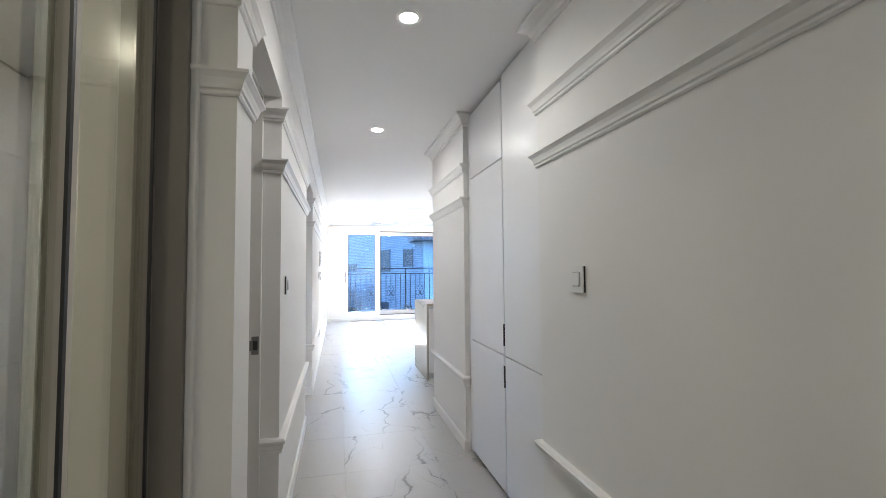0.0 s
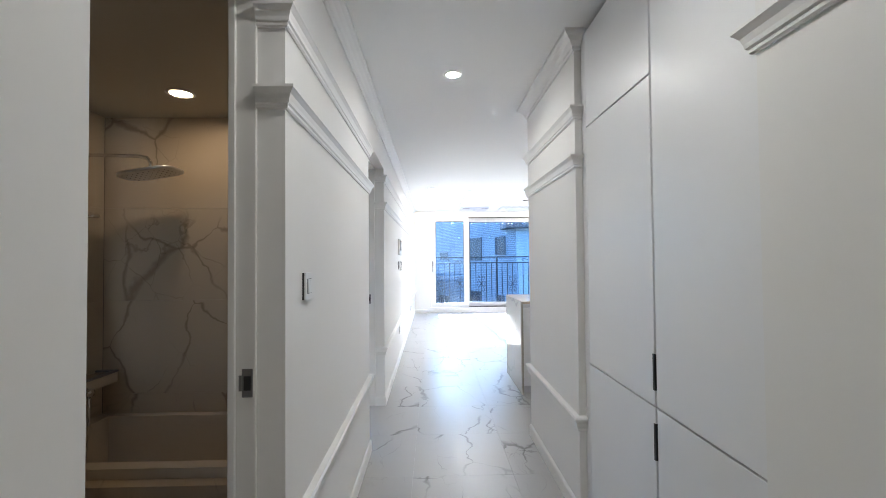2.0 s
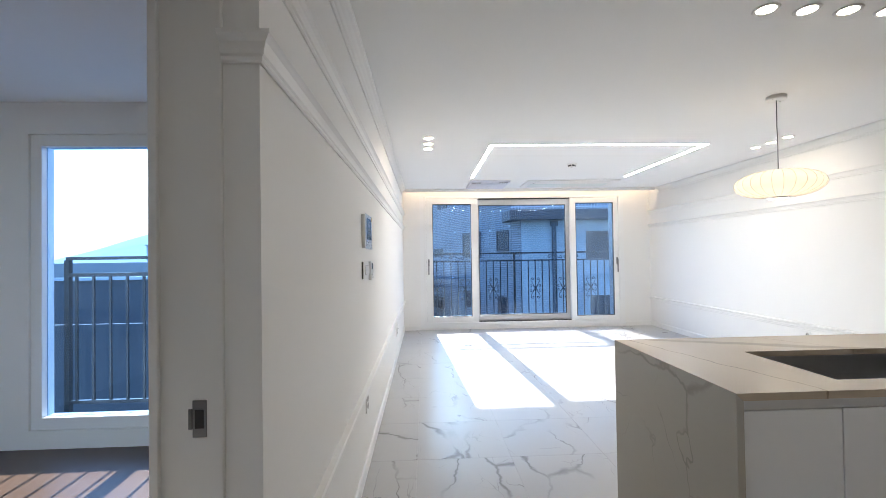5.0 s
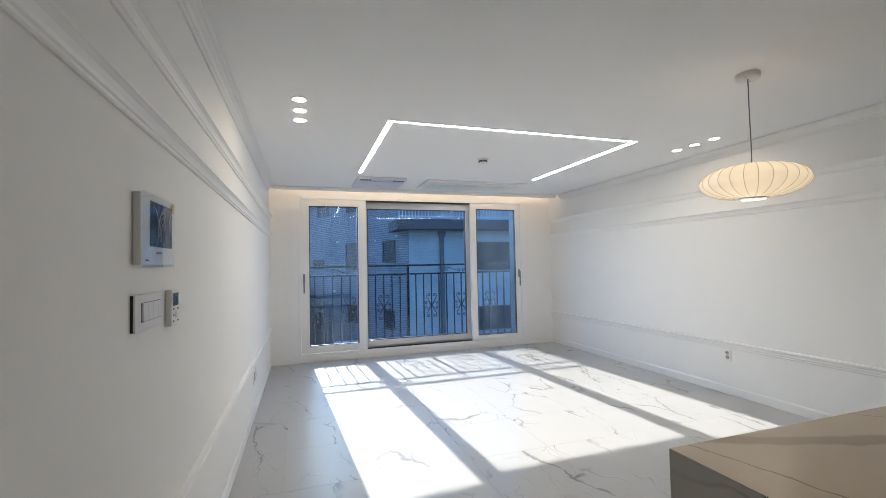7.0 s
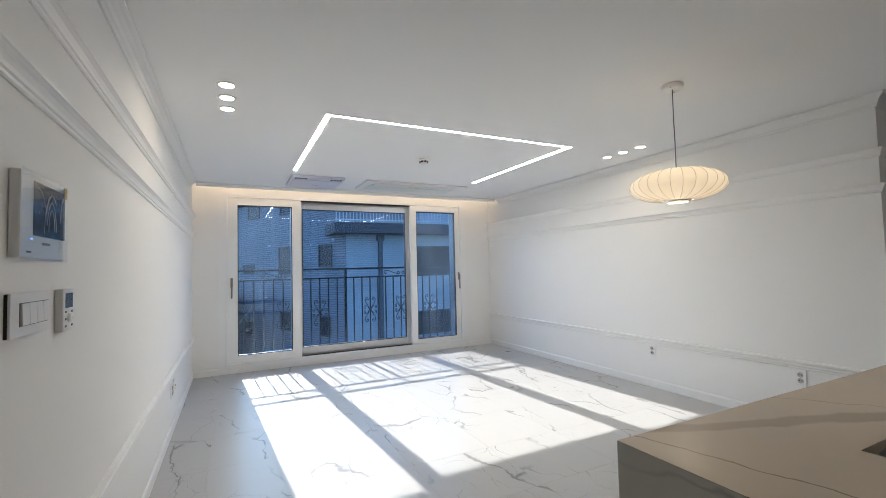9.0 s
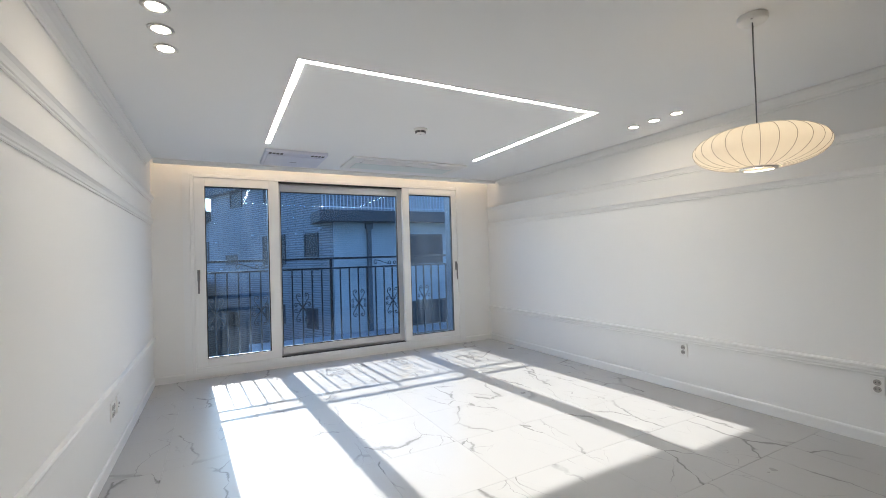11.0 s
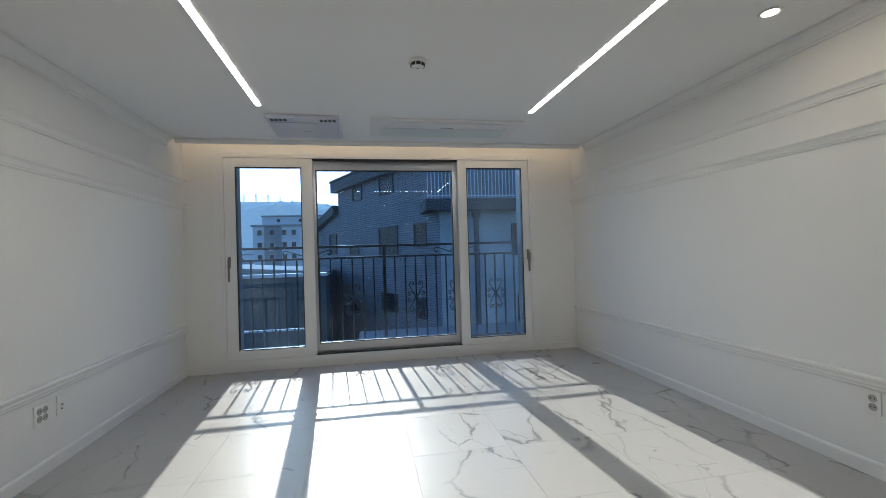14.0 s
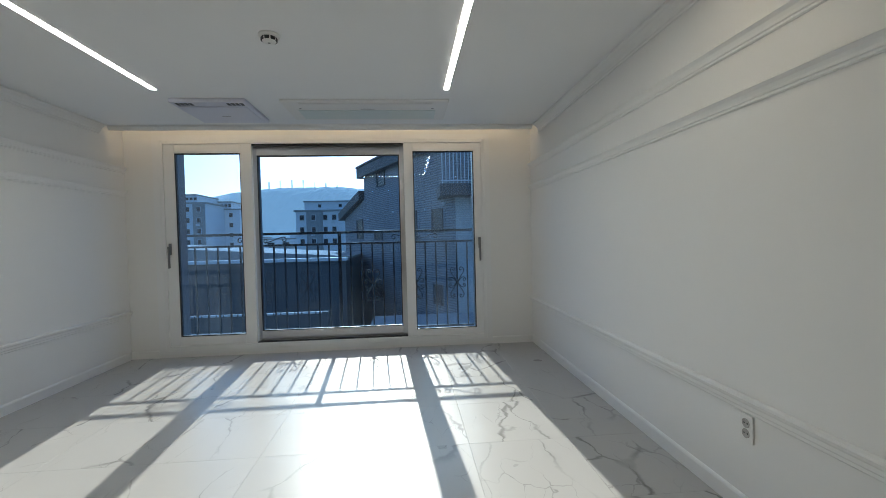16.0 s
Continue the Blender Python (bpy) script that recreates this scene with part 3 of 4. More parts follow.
LOBE = ((0.009, 0.0), (0.020, 0.030), (0.046, 0.075), (0.074, 0.118), (0.086, 0.152), (0.076, 0.184), (0.054, 0.196), (0.036, 0.184), (0.033, 0.164), (0.046, 0.156), (0.056, 0.166))
EAR = ((0.011, 0.004), (0.036, 0.036), (0.064, 0.062), (0.092, 0.064), (0.108, 0.044), (0.102, 0.022), (0.084, 0.018), (0.076, 0.032), (0.086, 0.042))


def scroll(side):
    """One side of the forged flower on a baluster: a heart lobe and an ear, above and below the collar."""
    bm = bmesh.new()
    for up in (1, -1):
        for line, r in ((LOBE, 0.0065), (EAR, 0.0058)):
            tube(smooth_line([(side * x, up * z) for x, z in line]), r, 6, bm)
            end = line[-1]
            bmesh.ops.create_icosphere(bm, subdivisions=1, radius=0.010, matrix=Matrix.Translation((side * end[0], 0, up * end[1])))
    box(bm, min(0, side * 0.016), -0.013, -0.016, max(0, side * 0.016), 0.013, 0.016)
    return bm


sm = {}
for s in (1, -1):
    for k in (-15, -11, -7, -3, 3, 7, 11, 15):
        if s not in sm:
            o = part("scroll", scroll(s), IRON, rail)
            sm[s] = o.data
        else:
            o = new("scroll", sm[s])
            o.parent = rail
        o.location = (PITCH * k, 0, 0.625)


def ess(s):
    bm = bmesh.new()
    pts = [(s * (0.02 + 0.26 * t), 0, 0.045 - 0.055 * math.cos(math.pi * t) * 0.6 + 0.01) for t in [i / 12 for i in range(13)]]
    tube(pts, 0.0065, 6, bm)
    tube([(p[0], p[1], p[2]) for p in spiral(s * 0.045, 0.045, 0.030, 0.010, -1.57, -0.9 * s)], 0.0065, 6, bm)
    tube([(p[0], p[1], p[2]) for p in spiral(s * 0.262, 0.052, 0.034, 0.010, 1.57, -0.9 * s)], 0.0065, 6, bm)
    return bm


em = {}
for s in (1, -1):
    for x in (-0.945, 0.945):
        if s not in em:
            o = part("curl", ess(s), IRON, rail)
            em[s] = o.data
        else:
            o = new("curl", em[s])
            o.parent = rail
        o.location = (x, 0, 1.172)
setting("balcony_ledge", boxes((-0.8, YN + 0.25, -0.20, 4.3, RY + 0.06, -0.10)), CONCRETE, "narrow concrete ledge under the railing", "ledge")


# ---- tall cabinets in the corridor ----
CF = 0.795
cab = thing("tall_cabinet", (CF, 3.06, 0), "white lacquered tall built-in cabinets with recessed black grips", "cabinet")
# carcass coloured dark to stand for the shadow in the door gaps
part("body", boxes((0.024, -0.541, 0.03, 0.60, 0.575, ZC - 0.002)), GREYP, cab)
part("filler", boxes((0.004, 0.565, 0.0, 0.06, 0.618, ZC - 0.002), bevel=0.001), CAB, cab)
part("plinth", boxes((0.05, -0.541, 0.0, 0.58, 0.56, 0.029)), CAB, cab)
SP = -0.04
for name, y0, y1, z0, z1 in (("door", -0.541, SP - 0.006, 0.03, 0.772), ("door", -0.541, SP - 0.006, 0.778, ZC - 0.006),
                             ("door", SP + 0.006, 0.553, 0.03, 0.772), ("door", SP + 0.006, 0.553, 0.778, 1.884), ("door", SP + 0.006, 0.553, 1.890, ZC - 0.03)):
    d = part(name, boxes((0.0, y0, z0, 0.021, y1, z1), bevel=0.0015), CAB, cab)
    if y0 > -0.5 and z0 < 1.0:
        h0, h1 = (0.60, 0.72) if z0 < 0.5 else (0.83, 0.95)
        part("grip", boxes((-0.003, y0 - 0.004, h0, 0.018, y0 + 0.007, h1), bevel=0.001), BLACK, d, "black recessed grip")

# ---- kitchen island ----
isl = thing("kitchen_island", (0.885, 5.60, 0), "kitchen island with beige veined stone top and waterfall side", "island")
IH, IL, IW = 0.865, 1.95, 0.78
def mitred(pts, y0, y1):
    """A board whose outline in x, z runs from y0 to y1."""
    bm = bmesh.new()
    a, b = [[bm.verts.new((x, y, z)) for x, z in pts] for y in (y0, y1)]
    bm.faces.new(a)
    bm.faces.new(b[::-1])
    for i in range(len(pts)):
        k = (i + 1) % len(pts)
        bm.faces.new((a[i], b[i], b[k], a[k]))
    bmesh.ops.recalc_face_normals(bm, faces=bm.faces)
    return bm


part("side_panel", mitred([(0, 0), (0.022, 0), (0.022, IH - 0.023), (0, IH - 0.001)], 0, IW), STONE, isl, "dark polished veined stone waterfall panel")
sx0, sx1, sy0, sy1 = 0.40, 1.10, 0.10, 0.49
top = bmesh.new()
gx, gy = (0.0, sx0, sx1, IL), (0.0, sy0, sy1, IW)
up = [[top.verts.new((x or 0.0006, y, IH)) for y in gy] for x in gx]
dn = [[top.verts.new((x or 0.0222, y, IH - 0.022)) for y in gy] for x in gx]
for i in range(3):
    for j in range(3):
        if (i, j) != (1, 1):
            top.faces.new((up[i][j], up[i + 1][j], up[i + 1][j + 1], up[i][j + 1]))
            top.faces.new((dn[i][j], dn[i][j + 1], dn[i + 1][j + 1], dn[i + 1][j]))
rim = [(i, 0) for i in range(3)] + [(3, j) for j in range(3)] + [(i, 3) for i in (3, 2, 1)] + [(0, j) for j in (3, 2, 1)]
for loop in (rim, [(1, 1), (1, 2), (2, 2), (2, 1)]):
    for (i, j), (k, m) in zip(loop, loop[1:] + loop[:1]):
        top.faces.new((up[i][j], dn[i][j], dn[k][m], up[k][m]))
bmesh.ops.recalc_face_normals(top, faces=top.faces)
part("worktop", top, STONETOP, isl, "beige-veined stone worktop with sink cutout")
part("sink", boxes((sx0 - 0.01, sy0 - 0.01, IH - 0.24, sx1 + 0.01, sy1 + 0.01, IH - 0.235), (sx0 - 0.012, sy0 - 0.012, IH - 0.235, sx0 - 0.004, sy1 + 0.012, IH - 0.0225),
                   (sx1 + 0.004, sy0 - 0.012, IH - 0.235, sx1 + 0.012, sy1 + 0.012, IH - 0.0225), (sx0 - 0.004, sy0 - 0.012, IH - 0.235, sx1 + 0.004, sy0 - 0.004, IH - 0.0225),
                   (sx0 - 0.004, sy1 + 0.004, IH - 0.235, sx1 + 0.004, sy1 + 0.012, IH - 0.0225)), ALU, isl, "stainless undermount sink")
part("back_panel", boxes((0.023, IW - 0.03, 0, IL, IW - 0.008, IH - 0.0225)), STONE, isl)
part("carcass", boxes((0.024, 0.05, 0.07, 0.37, IW - 0.032, IH - 0.06), (1.16, 0.05, 0.07, IL, IW - 0.032, IH - 0.06), (0.37, 0.05, 0.07, 1.16, IW - 0.032, 0.56)), CAB, isl)
part("plinth", boxes((0.024, 0.07, 0, IL, 0.09, 0.07)), ALU, isl, "brushed metal plinth")
part("grip_rail", boxes((0.024, 0.030, IH - 0.06, IL, 0.05, IH - 0.0225)), ALU, isl, "metal grip rail under the top")
for x0, x1 in ((0.026, 0.342), (0.346, 0.74), (0.744, 1.14), (1.144, 1.54), (1.544, IL)):
    part("door", boxes((x0, 0.028, 0.074, x1, 0.049, IH - 0.062), bevel=0.0015), CAB, isl)


# ---- lamps ----
def downlight(x, y, r, m, label, group):
    t = thing("downlight", (x, y, ZC if m is not GLOW_BATH else 2.2), label, "ceiling light", group)
    part("ring", lathe([(r, 0.0), (r + 0.016, -0.001), (r + 0.018, -0.003), (r + 0.004, -0.007), (r, -0.005), (r, 0.0)], 40), PLASTIC, t)
    part("diffuser", lathe([(0, -0.003), (r, -0.003)], 40), m, t, "glowing round diffuser")
    return t


# the lamp at 0.10 is unseen, added and placed to brighten the near walls
for y in (0.10, 2.59, 4.14):
    downlight(0.195, y, 0.038, GLOW_HALL, "round white recessed downlight, lit", "corridor downlights")
    lamp = new("hall_lamp", bpy.data.lights.new("hall_lamp", "SPOT"))
    lamp.data.energy, lamp.data.color, lamp.data.shadow_soft_size = 1.5, (1.0, 0.93, 0.84), 0.035
    lamp.data.spot_size, lamp.data.spot_blend = radians(168), 0.7
    lamp.location = (0.195, y, ZC - 0.012)
# fill light out of view, added to brighten the entrance behind the glass
downlight(-1.1, 0.75, 0.062, GLOW_ENTRY_FILL, "unseen round fill light added in the entrance", "entrance downlights")
for x in (1.57, 1.765, 1.96, 2.155):
    downlight(x, 6.27, 0.037, GLOW_SMALL, "small round recessed spotlight over the island, lit", "kitchen spotlights")
for y in (8.38, 8.58, 8.78):
    downlight(0.056, y, 0.037, GLOW_SMALL, "small round recessed spotlight, lit", "west spotlights")
    downlight(3.535, y, 0.037, GLOW_SMALL, "small round recessed spotlight, lit", "east spotlights")
led = thing("led_line_light", (1.80, 8.64, ZC), "slim U-shaped recessed LED line light in the ceiling, lit", "ceiling light")
LW = 0.018
for name, b in (("diffuser", (-1.11 - LW, -LW, -1.11 + LW, 1.80)), ("diffuser", (1.10 - LW, -LW, 1.10 + LW, 1.77)), ("diffuser", (-1.11 + LW, -LW, 1.10 - LW, LW))):
    part(name, boxes((b[0], b[1], -0.003, b[2], b[3], 0.0)), GLOW_LED, led)
for b in ((-1.11 - LW - 0.004, -LW - 0.004, 1.10 + LW + 0.004, -LW - 0.0005), (-1.11 - LW - 0.004, -LW - 0.0005, -1.11 - LW - 0.0005, 1.80), (1.10 + LW + 0.0005, -LW - 0.0005, 1.10 + LW + 0.004, 1.77)):
    part("edge_profile", boxes((b[0], b[1], -0.005, b[2], b[3], 0.0)), ALU, led)
cove = thing("cove_light", (1.80, SLOT + 0.03, 2.47), "warm LED tape hidden in the curtain slot, lit", "cove light")
part("led_tape", boxes((-2.1, -0.02, 0.0, 2.1, 0.0, 0.012)), GLOW_WARM, cove)

pend = thing("pendant_lamp", (2.525, 7.335, 1.743), "cream ribbed saucer-shaped pendant lamp on a thin cord, lit", "pendant lamp")
SHADE = bpy.data.materials.new("pendant_fabric")
SHADE.use_nodes = True
_n, _l = SHADE.node_tree.nodes, SHADE.node_tree.links
_n.remove(_n["Principled BSDF"])
_d1, _d2, _m, _e, _a = _n.new("ShaderNodeBsdfDiffuse"), _n.new("ShaderNodeBsdfTranslucent"), _n.new("ShaderNodeMixShader"), _n.new("ShaderNodeEmission"), _n.new("ShaderNodeAddShader")
_d1.inputs[0].default_value, _d2.inputs[0].default_value, _m.inputs[0].default_value = (0.80, 0.76, 0.68, 1), (0.84, 0.76, 0.64, 1), 0.35
_e.inputs[0].default_value, _e.inputs[1].default_value = (1.0, 0.84, 0.66, 1), 0.07
_l.new(_d1.outputs[0], _m.inputs[1])
_l.new(_d2.outputs[0], _m.inputs[2])
_l.new(_m.outputs[0], _a.inputs[0])
_l.new(_e.outputs[0], _a.inputs[1])
_l.new(_a.outputs[0], _n["Material Output"].inputs[0])
bulb_lamp = new("pendant_bulb_lamp", bpy.data.lights.new("pendant_bulb_lamp", "POINT"))
bulb_lamp.data.energy, bulb_lamp.data.color, bulb_lamp.data.shadow_soft_size = 0.32, (1.0, 0.84, 0.64), 0.03
bulb_lamp.location = (2.525, 7.335, 1.743)
R0, H0, NR = 0.266, 0.092, 26


def shade_r(t):
    return 0.075 + (R0 - 0.075) * math.cos(t) ** 1.05 if abs(t) < 1.57 else 0.075


def shade_mesh():
    """Cloth stretched over wire ribs: it sinks a little between them."""
    bm = bmesh.new()
    ts = [-1.5 + 3.0 * i / 20 for i in range(21)]
    seg = NR * 4
    rings = []
    for t in ts:
        ring = []
        for k in range(seg):
            sag = 1 - 0.022 * (0.5 - 0.5 * math.cos(2 * math.pi * (k % 4) / 4)) * math.cos(t)
            a = 2 * math.pi * k / seg
            r = shade_r(t) * sag
            ring.append(bm.verts.new((r * math.cos(a), r * math.sin(a), H0 * math.sin(t))))
        rings.append(ring)
    for a, b in zip(rings, rings[1:]):
        for k in range(seg):
            bm.faces.new((a[k], a[(k + 1) % seg], b[(k + 1) % seg], b[k])).smooth = True
    return bm


part("shade", shade_mesh(), SHADE, pend, "ribbed cream fabric shade")
RIBM = mat("shade_rib", (0.42, 0.36, 0.29), 0.6)
ribm = None
for k in range(NR):
    if ribm is None:
        rb = part("rib", tube([(shade_r(t) * 1.002, 0, H0 * math.sin(t)) for t in [-1.5 + 3.0 * i / 16 for i in range(17)]], 0.0013, 5), RIBM, pend)
        ribm = rb.data
    else:
        rb = new("rib", ribm)
        rb.parent = pend
    rb.rotation_euler.z = 2 * math.pi * k / NR
part("bottom_ring", lathe([(0.066, -H0 - 0.008), (0.076, -H0 - 0.008), (0.078, -H0 + 0.003), (0.070, -H0 + 0.004), (0.066, -H0 - 0.008)], 40), STEEL, pend, "chrome bottom ring")
part("top_ring", lathe([(0.0, H0 + 0.001), (0.078, H0 - 0.002), (0.078, H0 + 0.003), (0.0, H0 + 0.006)], 40), ALU, pend)
part("bulb", lathe([(0, -H0 + 0.008), (0.050, -H0 + 0.008), (0.064, -H0 + 0.012), (0, -H0 + 0.016)], 32), GLOW_BULB, pend, "lit diffuser seen from below")
part("cord", tube([(0, 0, H0), (0.002, 0, 0.25), (-0.001, 0, 0.4), (0.0, 0, 0.61)], 0.003, 6), GREYP, pend, "thin grey cord")
part("canopy", lathe([(0, 0.597), (0.058, 0.597), (0.062, 0.602), (0.062, 0.624), (0.058, 0.632), (0, 0.632)], 40), PLASTIC, pend, "white round ceiling canopy")
for a in (0.4, 0.4 + math.pi):
    part("screw", lathe([(0, 0.594), (0.005, 0.595), (0.005, 0.599), (0, 0.599)], 10, centre=(0.048 * math.cos(a), 0.048 * math.sin(a), 0)), STEEL, pend)

# ---- ceiling units ----
erv = thing("ventilation_unit", (0.985, 10.94, ZC), "white square ceiling ventilation unit with two dark grilles", "ventilation unit")
ERVM = mat("film_covered_plastic", (0.62, 0.63, 0.72), 0.3, vary=0.04)
part("panel", boxes((-0.30, -0.31, -0.034, 0.30, 0.31, 0.0), bevel=0.008), ERVM, erv)
part("cover", boxes((-0.27, -0.20, -0.042, 0.27, 0.27, -0.0345), bevel=0.004), ERVM, erv)
for x in (-0.25, 0.15):
    for k in range(4):
        part("slot", boxes((x + 0.035 * k - 0.012, -0.285, -0.0352, x + 0.035 * k + 0.014, -0.225, -0.0335)), BLACK, erv)
part("marking", boxes((-0.03, 0.05, -0.0435, 0.04, 0.06, -0.0415)), GREYP, erv)
ac = thing("air_conditioner", (2.245, 10.92, ZC), "wide white one-way ceiling air conditioner with closed flap", "air conditioner")
part("panel", boxes((-0.70, -0.28, -0.022, 0.70, 0.28, 0.0), bevel=0.008), PLASTIC, ac)
part("flap", boxes((-0.56, -0.23, -0.030, 0.56, -0.10, -0.0225), bevel=0.003), PLASTIC, ac, "long closed air flap")
part("intake", boxes((-0.60, -0.04, -0.027, 0.60, 0.22, -0.0225), bevel=0.003), mat("pale_green_plastic", (0.66, 0.72, 0.70), 0.3), ac)
part("gap", boxes((-0.58, -0.095, -0.0235, 0.58, -0.085, -0.0215)), GREYP, ac)
part("marking", boxes((-0.06, -0.075, -0.0236, 0.06, -0.065, -0.0222)), GREYP, ac)
det = thing("smoke_detector", (1.815, 9.54, ZC), "round white smoke detector with dark vents on the ceiling", "smoke detector")
part("base", lathe([(0, 0), (0.058, 0.0), (0.060, -0.006), (0.056, -0.016), (0, -0.016)], 40), PLASTIC, det)
part("sensor", lathe([(0, -0.016), (0.040, -0.016), (0.042, -0.030), (0.034, -0.042), (0.014, -0.046), (0, -0.046)], 40), PLASTIC, det)
for k in range(8):
    a = 2 * math.pi * k / 8
    v = part("vent", boxes((0.0375, -0.0125, -0.036, 0.0432, 0.0125, -0.019)), BLACK, det)
    v.rotation_euler.z = a
part("led", lathe([(0, -0.047), (0.007, -0.047), (0.007, -0.044)], 12), GREYP, det)


SOCKET = mat("socket_plastic", (0.40, 0.38, 0.36), 0.4)


# ---- switches, sockets, intercom ----
def plate(name, at, w, h, label, category, build, group=""):
    """A wall plate; local y runs out of the wall, x along it."""
    t = thing(name, at, label, category, group)
    part("back_frame", boxes((-w / 2 + 0.001, 0.0, -h / 2 + 0.001, w / 2 - 0.001, 0.0048, h / 2 - 0.001)), BLACK if category == "light switch" else PLASTIC, t)
    part("plate", boxes((-w / 2, 0.005, -h / 2, w / 2, 0.009, h / 2), bevel=0.0012), PLASTIC, t)
    build(t, w, h)
    if category == "light switch":
        t.scale = (1, 1.3, 1)       # stands proud of the wall
    return t


def on_west(y, z):
    return pose(XW, y, z, 0, 0, -90)


def on_east(x, y, z):
    return pose(x, y, z, 0, 0, 90)


def rockers(n):
    def go(t, w, h):
        a, b = (w * 0.74, h * 0.5) if n > 2 else (w * 0.56, h * 0.5)
        c = -w * 0.08 if n > 2 else 0.0
        part("surround", boxes((c - a / 2 - 0.002, 0.0085, -b / 2 - 0.002, c + a / 2 + 0.002, 0.0098, b / 2 + 0.002)), GREYP, t)
        for k in range(n):
            x0 = c - a / 2 + a * k / n
            r = part("rocker", boxes((x0 + 0.0006, 0.009, -b / 2, x0 + a / n - 0.0006, 0.013, b / 2), bevel=0.001), PLASTIC, t)
            r.rotation_euler.x = radians(2.0)
    return go


def sockets(cols, rows):
    def go(t, w, h):
        for i in range(cols):
            for j in range(rows):
                c = ((i - (cols - 1) / 2) * 0.043, 0, (j - (rows - 1) / 2) * 0.043)
                s = part("socket", lathe([(0.0, 0.0102), (0.0165, 0.0102), (0.018, 0.0115), (0.0195, 0.0115), (0.0195, 0.008)], 24, "y", c), SOCKET, t)
                for e in (-0.0165, 0.012):
                    part("earth_clip", boxes((c[0] - 0.003, 0.0095, c[2] + e, c[0] + 0.003, 0.0112, c[2] + e + 0.0045)), STEEL, s)
                for d in (-0.0085, 0.0085):
                    part("hole", lathe([(0, 0.0106), (0.0034, 0.0106), (0.0034, 0.009)], 10, "y", (c[0] + d, 0, c[2])), BLACK, s)
    return go


def tv(t, w, h):
    part("jack", lathe([(0.002, 0.016), (0.006, 0.016), (0.006, 0.008)], 16, "y"), STEEL, t)
    part("jack", lathe([(0.002, 0.012), (0.004, 0.012), (0.004, 0.008)], 16, "y", (0, 0, -0.025)), BLACK, t)


plate("light_switch", on_east(XC, 2.20, 1.217), 0.085, 0.098, "white two-rocker light switch on the corridor wall", "light switch", rockers(1))
plate("light_switch", on_west(3.057, 1.185), 0.077, 0.09, "white two-rocker light switch with protective film", "light switch", rockers(2))
plate("light_switch", on_west(7.005, 1.192), 0.22, 0.10, "wide white four-rocker light switch below the intercom", "light switch", rockers(4))
plate("wall_socket", on_west(7.02, 0.395), 0.07, 0.115, "white double socket low on the wall", "wall socket", sockets(1, 2), "wall sockets")
plate("wall_socket", on_west(9.745, 0.345), 0.118, 0.118, "white four-way socket low on the wall", "wall socket", sockets(2, 2), "wall sockets")
plate("wall_socket", on_west(9.90, 0.35), 0.07, 0.115, "white aerial socket beside the four-way socket", "wall socket", tv, "wall sockets")
plate("wall_socket", on_east(XE, 8.68, 0.375), 0.07, 0.115, "white double socket low on the east wall", "wall socket", sockets(1, 2), "wall sockets")
plate("wall_socket", on_east(XE, 7.40, 0.375), 0.07, 0.115, "white double socket low on the east wall", "wall socket", sockets(1, 2), "wall sockets")

ic = thing("video_intercom", on_west(7.047, 1.422), "white video intercom with dark screen, still in clear film", "intercom")
part("body", boxes((-0.142, 0.0, -0.100, 0.142, 0.022, 0.100), bevel=0.004), PLASTIC, ic)
part("screen", boxes((-0.133, 0.0222, -0.046, 0.075, 0.0232, 0.084)), mat("screen_glass", (0.02, 0.028, 0.035), 0.2, bump=0.25, scale=30), ic, "dark screen under wrinkled film")
part("film", boxes((-0.150, 0.0245, -0.106, 0.146, 0.0252, 0.104)), FILM, ic, "clear protective film")
CREASE = mat("film_crease", (0.55, 0.57, 0.58), 0.25)
for k, (cx, cz, rx, rz, a0, a1) in enumerate(((-0.03, -0.04, 0.032, 0.085, 0.3, 3.0), (-0.03, -0.04, 0.048, 0.105, 0.2, 2.2), (-0.03, -0.03, 0.020, 0.055, 0.0, 3.1),
                                              (-0.05, -0.05, 0.070, 0.120, 0.1, 1.3), (0.06, 0.02, 0.045, 0.050, 1.7, 3.0), (-0.12, 0.0, 0.03, 0.07, 0.0, 1.4))):
    part("film_crease", tube([(cx + rx * math.cos(a0 + (a1 - a0) * u / 12), 0.0256, cz + rz * math.sin(a0 + (a1 - a0) * u / 12)) for u in range(13)], 0.0006, 5), CREASE, ic)
part("indicator", lathe([(0, 0.0258), (0.0018, 0.0258), (0.0018, 0.0222)], 10, "y", (0.085, 0, -0.055)), glow("blue_indicator", (0.1, 0.3, 1.0), 1.0), ic, "tiny blue lit indicator")
part("button_bar", boxes((-0.03, 0.0222, -0.066, 0.02, 0.0230, -0.060)), GREYP, ic)
part("tape", boxes((-0.137, 0.0254, 0.070, -0.118, 0.0262, 0.100)), mat("ochre_tape", (0.45, 0.30, 0.08), 0.5), ic, "scrap of ochre tape")
part("speaker_slot", boxes((0.085, 0.0222, -0.088, 0.112, 0.0230, -0.084)), BLACK, ic)
th = thing("thermostat", on_west(7.235, 1.182), "small white room thermostat with grey display and buttons", "thermostat")
part("body", boxes((-0.045, 0.0, -0.06, 0.045, 0.020, 0.06), bevel=0.003), PLASTIC, th)
part("display", boxes((-0.030, 0.0202, 0.006, 0.030, 0.0210, 0.048)), mat("lcd", (0.06, 0.08, 0.10), 0.2), th)
part("dial", lathe([(0, 0.026), (0.012, 0.026), (0.014, 0.020)], 24, "y", (0, 0, -0.022)), PLASTIC, th)
